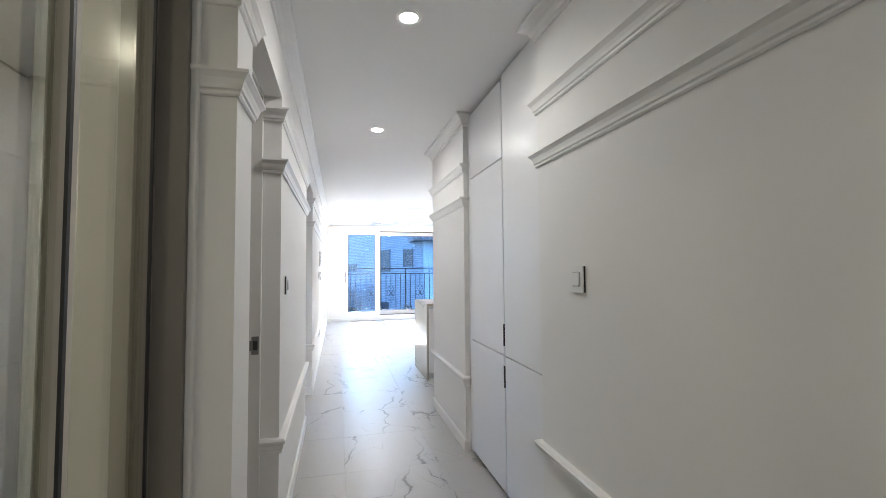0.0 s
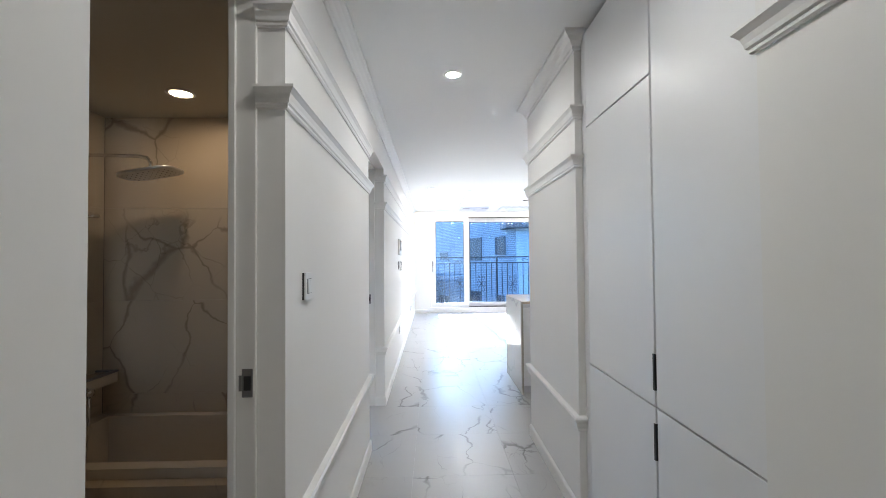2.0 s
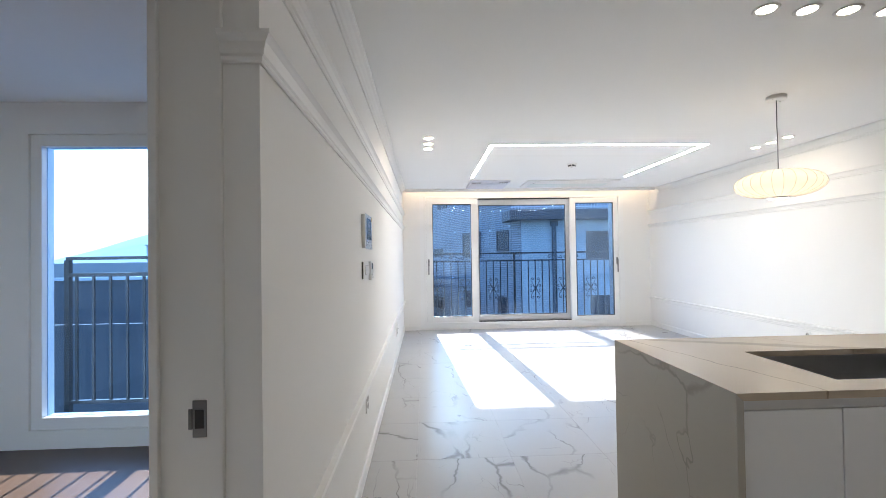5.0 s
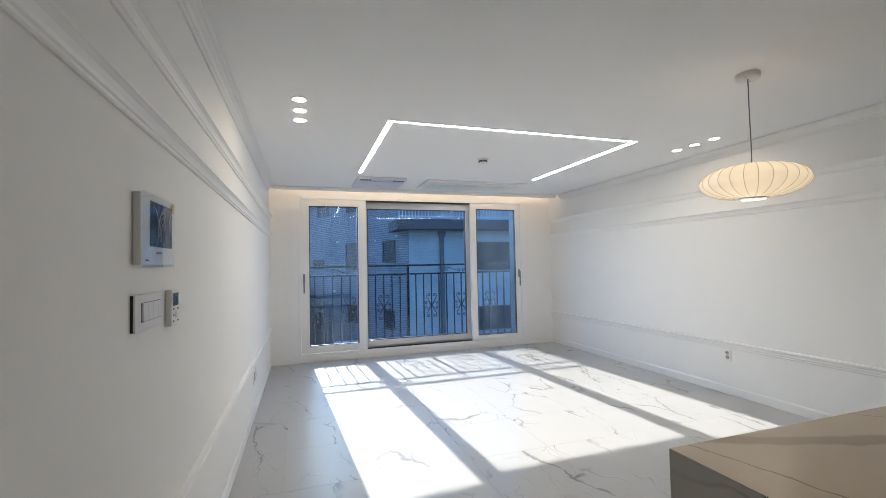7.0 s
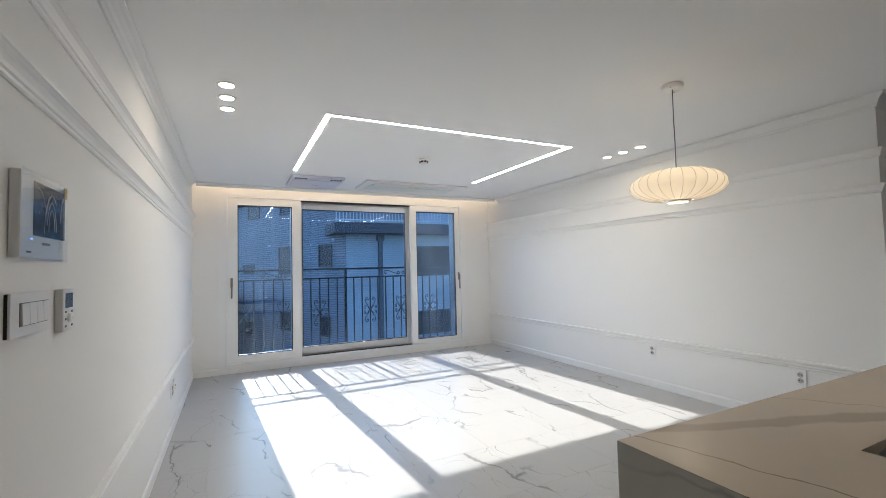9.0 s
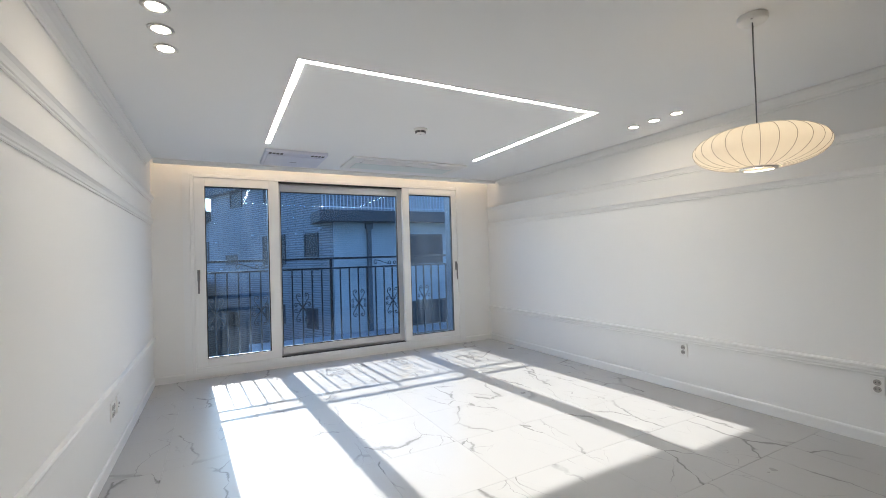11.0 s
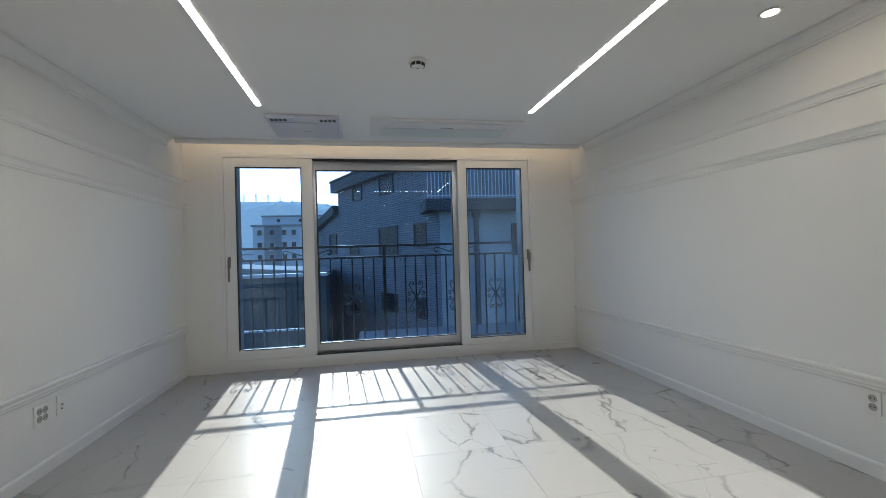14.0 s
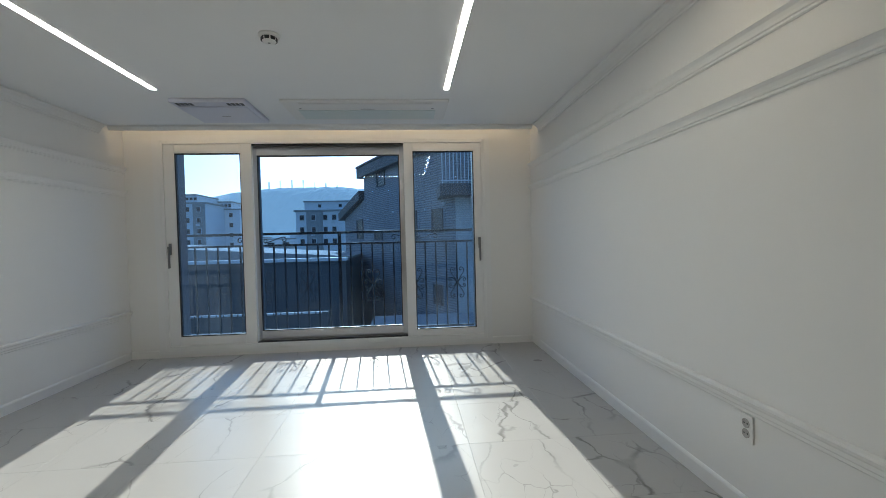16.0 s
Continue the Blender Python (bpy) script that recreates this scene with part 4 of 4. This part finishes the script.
for x in (-0.026, 0.026):
    for z in (-0.005, -0.025, -0.045):
        part("button", boxes((x - 0.006, 0.0202, z - 0.003, x + 0.006, 0.0216, z + 0.003)), GREYP, th)


# ---- bathroom ----
BX0, BX1, BY0, BY1, BZ = -2.05, XW - WT, 2.11, 4.42, 2.2
setting("wall_bathroom", boxes((BX0 - 0.15, BY0, -0.1, BX0, BY1 + 0.15, TOP), (BX0, BY1, -0.1, BX1, BY1 + 0.15, TOP)), GROUT, "bathroom walls clad in veined marble-look tiles", "wall")
setting("floor_bathroom", boxes((BX0, BY0, -0.14, BX1, BY1, -0.08)), BATHTILE, "tiled bathroom floor", "floor")
setting("ceiling_bathroom", boxes((BX0, BY0, BZ, BX1, BY1, BZ + 0.1)), mat("bath_ceiling_panel", (0.42, 0.39, 0.34), 0.4, vary=0.02), "flat beige panelled bathroom ceiling", "ceiling")
bw = bpy.data.objects["wall_bathroom"]
BGROUT = mat("bath_grout", (0.30, 0.27, 0.235), 0.9)
bw.data.materials[0] = BGROUT
for j in range(5):
    z0, z1 = -0.16 + 0.59 * j, min(BZ, -0.16 + 0.59 * (j + 1))
    if z0 > BZ - 0.01:
        continue
    for x0, x1 in ((BX0 + 0.012, BX0 + 0.9), (BX0 + 0.9, BX1)):
        part("wall_tile", boxes((x0 + 0.0008, BY1 - 0.010, z0 + 0.0008, x1 - 0.0008, BY1 - 0.0005, z1 - 0.0008)), BATHTILE, bw)
    for y0, y1 in ((BY1 - 1.21, BY1 - 0.012), (BY0, BY1 - 1.21)):
        part("wall_tile", boxes((BX0 + 0.0005, y0 + 0.0008, z0 + 0.0008, BX0 + 0.010, y1 - 0.0008, z1 - 0.0008)), BATHPLAIN, bw)
tub = thing("bathtub", (BX0 + 0.011, 3.66, -0.08), "cream acrylic built-in bathtub with tiled front", "bathtub")
TW, TL, TH = 0.74, 1.50, 0.39
tb = bmesh.new()
for b in ((0, 0, TL, 0.07), (0, TW - 0.05, TL, TW), (0, 0.07, 0.08, TW - 0.05), (TL - 0.10, 0.07, TL, TW - 0.05)):
    box(tb, b[0], b[1], TH - 0.05, b[2], b[3], TH)
part("rim", tb, TUB, tub)
part("basin_floor", boxes((0.06, 0.05, 0.02, TL - 0.08, TW - 0.04, 0.03)), TUB, tub)
for b in ((0.06, 0.05, 0.078, TW - 0.04), (TL - 0.098, 0.05, TL - 0.08, TW - 0.04), (0.078, 0.05, TL - 0.098, 0.068), (0.078, TW - 0.048, TL - 0.098, TW - 0.04)):
    part("basin_wall", boxes((b[0], b[1], 0.03, b[2], b[3], TH - 0.051)), TUB, tub)
part("front_tile", boxes((0, -0.055, 0, TL, 0.0, TH - 0.105)), BATHTILE, tub, "marble-look tiled front")
part("tile_ledge", boxes((0, -0.065, TH - 0.105, TL, 0.03, TH - 0.0505), bevel=0.002), BATHTILE, tub)

def rounded_plate(w, d, r, h):
    """A flat plate with rounded corners and a softened upper edge."""
    bm = bmesh.new()
    rings = []
    for z, k in ((-h / 2, -0.004), (-h / 2 + 0.003, 0.0), (h / 2 - 0.005, 0.0), (h / 2, -0.012)):
        ring = []
        for c in range(4):
            cx, cy = (w / 2 - r) * (1, -1, -1, 1)[c], (d / 2 - r) * (1, 1, -1, -1)[c]
            for q in range(9):
                a = math.pi / 2 * (c + q / 8)
                ring.append(bm.verts.new((cx + (r + k) * math.cos(a), cy + (r + k) * math.sin(a), z)))
        rings.append(ring)
    for a, b in zip(rings, rings[1:]):
        for q in range(36):
            bm.faces.new((a[q], a[(q + 1) % 36], b[(q + 1) % 36], b[q])).smooth = True
    bm.faces.new(rings[0][::-1])
    bm.faces.new(rings[-1])
    return bm


sh = thing("rain_shower", (BX0 + 0.011, 4.145, 0), "chrome rain shower with riser rail, wall arm and hand shower", "shower")
part("riser", tube([(0.055, 0, 0.6), (0.055, 0, 1.2), (0.055, 0, 1.80), (0.058, 0, 1.85), (0.075, 0, 1.88), (0.11, 0, 1.892), (0.25, 0, 1.889), (0.40, 0, 1.884),
                    (0.44, 0, 1.875), (0.46, 0, 1.85), (0.465, 0, 1.80)], 0.011, 12), STEEL, sh, "bent chrome riser pipe")
hd = part("head", rounded_plate(0.32, 0.22, 0.075, 0.020), ALU, sh, "rounded rectangular shower head")
nzm = None
for i in range(9):
    for j in range(5):
        if nzm is None:
            nz = part("nozzle", lathe([(0, -0.0125), (0.003, -0.0118), (0.0038, -0.0098)], 8), GREYP, hd)
            nzm = nz.data
        else:
            nz = new("nozzle", nzm)
            nz.parent = hd
        nz.location = (-0.12 + 0.03 * i, -0.07 + 0.035 * j, 0)
hd.location, hd.rotation_euler = (0.465, 0, 1.785), (0, radians(-9), 0)
part("slider", boxes((0.03, -0.03, 1.60, 0.085, 0.03, 1.645), bevel=0.008), DARKMETAL, sh, "dark slider bracket")
part("wall_bracket", tube([(0, 0, 1.68), (0.055, 0, 1.68)], 0.010, 10), STEEL, sh)
hs = part("hand_shower", rounded_plate(0.13, 0.10, 0.04, 0.022), STEEL, sh, "chrome hand shower")
hs.location, hs.rotation_euler = (0.10, -0.01, 1.545), (radians(8), radians(10), 0)
part("holder", boxes((0.04, -0.016, 1.535, 0.07, 0.016, 1.60), bevel=0.006), STEEL, sh)
mx = thing("shower_mixer", (BX0 + 0.011, 4.13, 0.52), "white shelf shower mixer with dark edge and chrome hose", "shower mixer")
part("shelf", boxes((0, -0.25, 0, 0.125, 0.24, 0.062), bevel=0.006), TUB, mx)
part("edge_strip", boxes((0.1, -0.252, 0.0625, 0.128, 0.242, 0.074), (0.0, 0.215, 0.0625, 0.0999, 0.242, 0.074), bevel=0.002), GREYP, mx, "dark top edge")
part("knob", lathe([(0, 0.045), (0.022, 0.043), (0.026, 0.0), (0, 0)], 24, "x", (0.126, -0.02, 0.008)), STEEL, mx)
part("diverter", lathe([(0, 0.03), (0.02, 0.028), (0.022, 0.0), (0, 0)], 24, "x", (0.126, -0.20, 0.03)), STEEL, mx)
part("lever", boxes((0.02, -0.06, 0.0755, 0.08, 0.06, 0.098), bevel=0.009), STEEL, mx)
part("soap_tray", boxes((0.02, -0.2, 0.063, 0.09, -0.09, 0.085), bevel=0.008), PLASTIC, mx)
part("hose", tube([(0.15, -0.02, 0.0), (0.152, -0.022, -0.08), (0.148, -0.028, -0.22), (0.14, -0.035, -0.36), (0.12, -0.05, -0.46), (0.10, -0.12, -0.50)], 0.009, 10), STEEL, mx, "ribbed chrome hose")
dl = downlight(-1.32, 4.0, 0.055, GLOW_BATH, "round warm bathroom downlight, lit", "bathroom downlights")

van = thing("vanity_cabinet", (BX0 + 0.0105, 2.76, -0.08), "pale vanity cabinet with slab top and dark grip groove", "vanity cabinet")
part("top", boxes((0, 0, 0.672, 0.605, 0.70, 0.70), bevel=0.003), TUB, van, "pale slab top")
part("groove", boxes((0.01, 0.012, 0.642, 0.555, 0.688, 0.6715)), BLACK, van, "dark recessed grip groove")
part("body", boxes((0.01, 0.008, 0.12, 0.572, 0.692, 0.6415), bevel=0.002), TUB, van)
for y0, y1 in ((0.008, 0.348), (0.352, 0.692)):
    part("door", boxes((0.5725, y0, 0.12, 0.592, y1, 0.640), bevel=0.002), TUB, van)
part("plinth", boxes((0.03, 0.03, 0, 0.52, 0.67, 0.1195)), GREYP, van)

# ---- bedroom ----
RX0, RY1 = -3.2, 7.45
setting("wall_bedroom", boxes((RX0 - 0.15, 4.57, -0.1, RX0, RY1, TOP), (RX0 - 0.15, RY1, -0.1, -2.7, RY1 + 0.2, TOP), (-1.0, RY1, -0.1, XW - WT, RY1 + 0.2, TOP),
                              (-2.7, RY1, -0.1, -1.0, RY1 + 0.2, 0.12), (-2.7, RY1, 2.15, -1.0, RY1 + 0.2, TOP)), WALL, "white papered bedroom walls", "wall")
setting("floor_bedroom", boxes((RX0, 4.57, -0.1, XW - WT, RY1, -0.004)), WOODF, "dark wood-look bedroom floor", "floor")
setting("ceiling_bedroom", boxes((RX0, 4.57, ZC, XW - WT, RY1, ZC + 0.1)), CEIL, "flat white bedroom ceiling", "ceiling")
w2 = setting("window_2", boxes((-2.7, RY1 + 0.02, 0.12, -2.63, RY1 + 0.12, 2.15), (-1.07, RY1 + 0.02, 0.12, -1.0, RY1 + 0.12, 2.15),
                               (-2.63, RY1 + 0.02, 0.12, -1.07, RY1 + 0.12, 0.2), (-2.63, RY1 + 0.02, 2.07, -1.07, RY1 + 0.12, 2.15), (-1.90, RY1 + 0.02, 0.2, -1.80, RY1 + 0.12, 2.07)), PVC,
             "white vinyl bedroom window with tinted glass", "window")
for a, b in ((-2.63, -1.90), (-1.80, -1.07)):
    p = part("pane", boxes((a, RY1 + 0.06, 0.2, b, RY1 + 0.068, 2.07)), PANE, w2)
    p.visible_shadow = False
r2 = thing("balcony_railing", (-1.85, RY1 + 0.75, 0), "black iron railing outside the bedroom window", "railing")
for z in (1.28, 1.14, 0.06):
    part("rail_bar", boxes((-1.2, -0.015, z, 1.2, 0.015, z + 0.028)), IRON, r2)
for x in (-1.19, 1.19):
    part("post", boxes((x - 0.02, -0.02, -0.10, x + 0.02, 0.02, 1.28)), IRON, r2)
for k in range(-8, 9):
    b = new("baluster", barm)
    b.parent, b.location = r2, (0.14 * k, 0, 0)
setting("balcony_ledge", boxes((-3.2, RY1 + 0.2, -0.2, XW - WT, RY1 + 0.82, -0.1)), CONCRETE, "narrow concrete ledge under the bedroom railing", "ledge")


# ---- outside ----
GZ = -9.0
setting("ground", boxes((-1500, 12.0, GZ - 1, 1500, 2600, GZ)), GROUNDM, "grey town ground far below", "ground")


def prism(pts, y0, y1):
    """A solid from an outline in x, z."""
    bm = bmesh.new()
    a = [bm.verts.new((x, y0, z)) for x, z in pts]
    b = [bm.verts.new((x, y1, z)) for x, z in pts]
    bm.faces.new(a)
    bm.faces.new(b[::-1])
    for i in range(len(pts)):
        j = (i + 1) % len(pts)
        bm.faces.new((a[i], b[i], b[j], a[j]))
    bmesh.ops.recalc_face_normals(bm, faces=bm.faces)
    return bm


o = -GZ
house = thing("brick_house", pose(4.46, 24.0, GZ, 0, 0, 114.4), "dark grey brick house with deep eaves seen along its side", "house")
part("wall", boxes((0, -6.5, 0, 10.9, 0, 5.2 + o)), BRICK, house)
part("wing_wall", prism([(10.9, 0), (15.2, 0), (15.2, 2.75 + o), (10.9, 3.75 + o)], -6.2, -0.004), BRICK, house)
part("eave", boxes((-0.2, -6.9, 5.0 + o, 11.2, 0.38, 5.62 + o), bevel=0.03), ROOFM, house, "deep dark eave fascia")
part("roof", prism([(-0.3, 5.62 + o), (11.3, 5.62 + o), (11.0, 5.72 + o), (0.0, 5.72 + o)], -7.0, 0.45), ROOFM, house)
part("wing_roof", prism([(10.91, 3.70 + o), (15.6, 2.62 + o), (15.6, 3.12 + o), (10.91, 4.25 + o)], -6.4, 0.36), ROOFM, house, "lower sloping roof of the wing")


def house_window(parent, x0, z0, x1, z1, side=1):
    """A framed opening proud of a facade; side is the way the facade faces along y."""
    f, g = (-0.02, 0.06) if side > 0 else (-0.06, 0.02)
    w = part("window", boxes((x0 - 0.07, f, z0 - 0.07, x0, g, z1 + 0.07), (x1, f, z0 - 0.07, x1 + 0.07, g, z1 + 0.07),
                             (x0, f, z0 - 0.07, x1, g, z0), (x0, f, z1, x1, g, z1 + 0.07)), ROOFM, parent)
    part("pane", boxes((x0, f * 0.5, z0, x1, g * 0.4, z1)), FARGLASS, w)


for b in ((7.4, 4.25, 8.5, 4.95), (3.8, 4.2, 5.15, 4.95), (11.3, 1.35, 12.4, 2.45), (3.5, 1.2, 5.3, 2.45), (1.0, 1.5, 1.85, 2.4), (8.0, 1.25, 9.1, 1.65),
          (7.95, -2.0, 9.2, -1.4), (3.65, -1.55, 5.15, -0.8), (1.15, -1.6, 1.8, -0.85)):
    house_window(house, b[0], b[1] + o, b[2], b[3] + o)
for x, z in ((10.2, 2.4), (6.2, 2.6), (2.4, 2.45), (0.7, 2.6), (6.6, -0.1), (9.6, 0.9)):
    part("bracket", boxes((x, 0, z + o, x + 0.10, 0.10, z + 0.08 + o)), SNOWY, house)

pale = thing("pale_house", (0, 24.0, GZ), "pale brick house with dark balcony slab and railing", "house")
part("wall", boxes((4.5, 0.01, 0, 14.0, 7, 2.84 + o)), PALEBRICK, pale)
part("upper_wall", boxes((4.9, 2.0, 3.28 + o, 14.0, 7, 6.0 + o)), PALEBRICK, pale)
part("balcony_slab", boxes((3.85, -0.7, 2.84 + o, 14.2, 7.0, 3.28 + o)), ROOFM, pale, "dark balcony slab")
part("handrail", boxes((3.9, -0.65, 4.50 + o, 14.1, -0.59, 4.56 + o)), SNOWY, pale)
part("handrail", boxes((3.9, -0.65, 3.38 + o, 14.1, -0.59, 3.42 + o)), SNOWY, pale)
pm = None
for k in range(70):
    if pm is None:
        q = part("baluster", boxes((-0.015, -0.635, 3.28 + o, 0.015, -0.605, 4.50 + o)), SNOWY, pale)
        pm = q.data
    else:
        q = new("baluster", pm)
        q.parent = pale
    q.location.x = 3.95 + 0.145 * k
part("drain_pipe", boxes((5.92, -0.16, 0, 6.09, 0.0, 2.55 + o), (5.85, -0.2, 2.55 + o, 6.16, 0.0, 2.80 + o)), DARKWALL, pale, "dark drain pipe")
house_window(pale, 7.6, 1.05 + o, 9.5, 2.25 + o, -1)
house_window(pale, 7.8, -1.7 + o, 9.6, -0.75 + o, -1)

yard = thing("flat_roof", (2, 17, GZ), "flat concrete roof of a lower building", "roof")
part("slab", boxes((-0.8, -2.6, 0, 11, 6.6, -1.75 + o)), CONCRETE, yard)
low = thing("low_building", (-10, 27, GZ), "dark stucco building with pale metal coping", "building")
part("wall", boxes((-14, 0, 0, 9.7, 10, 0.28 + o)), DARKWALL, low)
part("coping", boxes((-14.1, -0.12, 0.28 + o, 9.78, 0.25, 0.43 + o)), SNOWY, low, "pale metal coping")
part("roof", prism([(-14, 0.27 + o), (9.6, 0.27 + o), (9.6, 0.36 + o), (-2, 1.15 + o), (-14, 1.15 + o)], 3, 10), CONCRETE, low)
shed = thing("lower_wing", (-10, 22.3, GZ), "dark lower wing with pale dashes for its sunlit tile edge", "building")
part("wall", boxes((-12, 0, 0, 9.7, 0.25, -1.3 + o)), DARKWALL, shed)
part("roof", boxes((-12, 0.25, 0, 9.7, 4.6, -4.0 + o)), DARKWALL, shed)
# pale dashes put the sunlight along the tile edge into the colour
for k in range(29):
    part("lit_edge_dash", boxes((2.6 + 0.24 * k, -0.06, -1.34 + o, 2.78 + 0.24 * k, -0.001, -1.27 + o)), SNOWY, shed)


def apartment(x, y, w, d, h, cols, rows, label, tower=(0.1, 0.95), bay=(0.13, 0.33), turn=0.0):
    """A flat block: parapet, set-back stair tower, one grey bay, and small framed windows in columns (metres from its corner)."""
    a = thing("apartment_building", pose(x, y, GZ, 0, 0, turn), label, "building", "distant apartment buildings")
    part("wall", boxes((0, 0, 0, w, d, h)), APARTM, a)
    part("parapet", boxes((-0.3, -0.35, h, w + 0.3, d, h + 0.35)), CONCRETE, a, "grey projecting parapet")
    part("stair_tower", boxes((w * tower[0], 0.8, h + 0.35, w * tower[1], d, h + 2.0)), APARTM, a)
    part("tower_roof", boxes((w * tower[0] - 0.2, 0.5, h + 2.0, w * tower[1] + 0.2, d, h + 2.25)), CONCRETE, a)
    part("bay_panel", boxes((w * bay[0], -0.15, 0, w * bay[1], -0.004, h - 0.02)), CONCRETE, a, "grey plastered bay")
    for k in range(3):
        u = w * (tower[0] + (tower[1] - tower[0]) * (0.2 + 0.3 * k))
        part("tower_window", boxes((u, 0.7, h + 0.9, u + 0.6, 0.8, h + 1.5)), FARGLASS, a)
    for c in cols:
        for j in range(rows):
            z0 = h - 1.75 - 2.45 * j
            wd = part("window", boxes((c - 0.09, -0.24, z0 - 0.09, c + 0.89, -0.17, z0 + 1.09)), SNOWY, a)
            part("pane", boxes((c, -0.27, z0, c + 0.8, -0.241, z0 + 1.0)), FARGLASS, wd)
            if (j + int(c)) % 3 == 1:
                part("outdoor_unit", boxes((c - 0.15, -0.55, z0 - 0.75, c + 0.6, -0.245, z0 - 0.25)), SNOWY, a, "small white outdoor cooling unit")
    return a


apartment(-20.2, 97, 16.5, 14, 16.3, (0.9, 3.2, 5.6, 7.4, 10.6, 12.3, 14.4), 6, "pale five-storey apartment building with a grey bay in the distance")
apartment(-46.4, 117, 7.6, 14, 18.4, (1.6, 5.2), 6, "narrow pale apartment block farther off in the distance", (0.3, 0.7), (0.0, 0.12))
apartment(-47.8, 107, 5.4, 12, 19.2, (1.2, 3.6), 6, "tall shaded apartment block farther off in the distance", (0.05, 0.6), (0.5, 0.98))
apartment(-92, 150, 26, 14, 15, (2.0, 6.0, 10.0, 14.0, 18.0, 22.0), 5, "wide pale apartment block farther off in the distance")
rnd = random.Random(7)
for k in range(26):
    x, y = rnd.uniform(-110, 10), rnd.uniform(150, 260)
    w, h = rnd.uniform(10, 22), rnd.uniform(7, 13)
    t = thing("town_house", (x, y, GZ), "small pale town building in the distance", "building", "distant town buildings")
    part("wall", boxes((0, 0, 0, w, 10, h)), APARTM, t)
    part("roof", boxes((-0.3, -0.3, h, w + 0.3, 10.3, h + 0.5)), CONCRETE, t)
    part("roof_hut", boxes((w * 0.55, 2, h + 0.5, w * 0.85, 7, h + 2.6)), APARTM, t)
    for i in range(3):
        for j in range(2):
            part("window", boxes((w * (0.12 + 0.3 * i), -0.08, h - 2.4 - 3.0 * j, w * (0.26 + 0.3 * i), -0.002, h - 1.1 - 3.0 * j)), FARGLASS, t)


def hill(name, cx, cy, rx, ry, h, seed):
    bm = bmesh.new()
    n = 220
    grid = []
    for i in range(n + 1):
        row = []
        for j in range(51):
            u, v = -1 + 2 * i / n, -1 + 2 * j / 50
            r = min(1, math.hypot(u, v))
            z = h * (0.5 + 0.5 * math.cos(math.pi * r)) ** 0.8
            p = Vector((cx + rx * u, cy + ry * v, 0))
            z += (noise.noise(p / 60 + Vector((seed, 0, 0))) * 5 + noise.noise(p / 14) * 1.6 + noise.noise(p / 5) * 2.2) * (1 - r)
            row.append(bm.verts.new((p.x, p.y, GZ - 2 + z)))
        grid.append(row)
    for a, b in zip(grid, grid[1:]):
        for k in range(len(a) - 1):
            bm.faces.new((a[k], b[k], b[k + 1], a[k + 1]))
    return tagged(part(name, bm, HILLM), "wooded hill beyond the town, distance haze put in as a glow", "hill", kind="structure")


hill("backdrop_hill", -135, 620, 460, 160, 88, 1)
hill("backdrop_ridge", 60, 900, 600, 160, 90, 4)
net = thing("driving_range_net", (-136, 600, 64), "tall pale net fence with lattice masts on the hilltop", "net fence")
NETM = mat("pale_mast", (0.25, 0.26, 0.28), 0.6)
for k in range(9):
    u = k / 4 - 1
    ht = 20 - 8 * u * u - 3.5 * u
    part("mast", boxes((60 * u - 0.85, -0.2, -6, 60 * u - 0.3, 0.2, ht), (60 * u + 0.3, -0.2, -6, 60 * u + 0.85, 0.2, ht),
                       *[(60 * u - 0.3, -0.1, z, 60 * u + 0.3, 0.1, z + 0.25) for z in (2, 6, 10, ht - 0.3)]), NETM, net, "pale lattice mast")
for drop in (0, 5):
    part("cable", tube([(60 * u, 0, 20 - 8 * u * u - 3.5 * u - drop) for u in [i / 8 - 1 for i in range(17)]], 0.10, 4), NETM, net)


# ---- floor tiles ----
fl = bpy.data.objects["floor"]
TX, TY, OX, OY = 0.59, 0.59, -0.06, 9.46
i0, i1 = math.floor((XW - OX) / TX), math.ceil((XE + 0.65 - OX) / TX)
j0, j1 = math.floor((YS - OY) / TY), math.ceil((YN - OY) / TY)
for i in range(i0, i1):
    for j in range(j0, j1):
        x0, x1 = max(XW - 0.19, OX + TX * i), OX + TX * (i + 1)
        y0, y1 = max(YS, OY + TY * j), min(YN, OY + TY * (j + 1))
        x1 = min(x1, XE if y1 > YP else XE + 0.65)
        if y1 < YK:
            x1 = min(x1, 1.45)
        if x1 - x0 < 0.02 or y1 - y0 < 0.02:
            continue
        g, c = 0.0004, 0.0006
        bm = bmesh.new()
        lo = [bm.verts.new(p) for p in ((x0 + g, y0 + g, -0.0055), (x1 - g, y0 + g, -0.0055), (x1 - g, y1 - g, -0.0055), (x0 + g, y1 - g, -0.0055))]
        mi = [bm.verts.new((v.co.x, v.co.y, -c)) for v in lo]
        hi = [bm.verts.new(p) for p in ((x0 + g + c, y0 + g + c, 0), (x1 - g - c, y0 + g + c, 0), (x1 - g - c, y1 - g - c, 0), (x0 + g + c, y1 - g - c, 0))]
        for a, b in ((lo, mi), (mi, hi)):
            for k in range(4):
                bm.faces.new((a[k], a[(k + 1) % 4], b[(k + 1) % 4], b[k]))
        bm.faces.new(hi)
        part("tile", bm, FLOOR, fl)
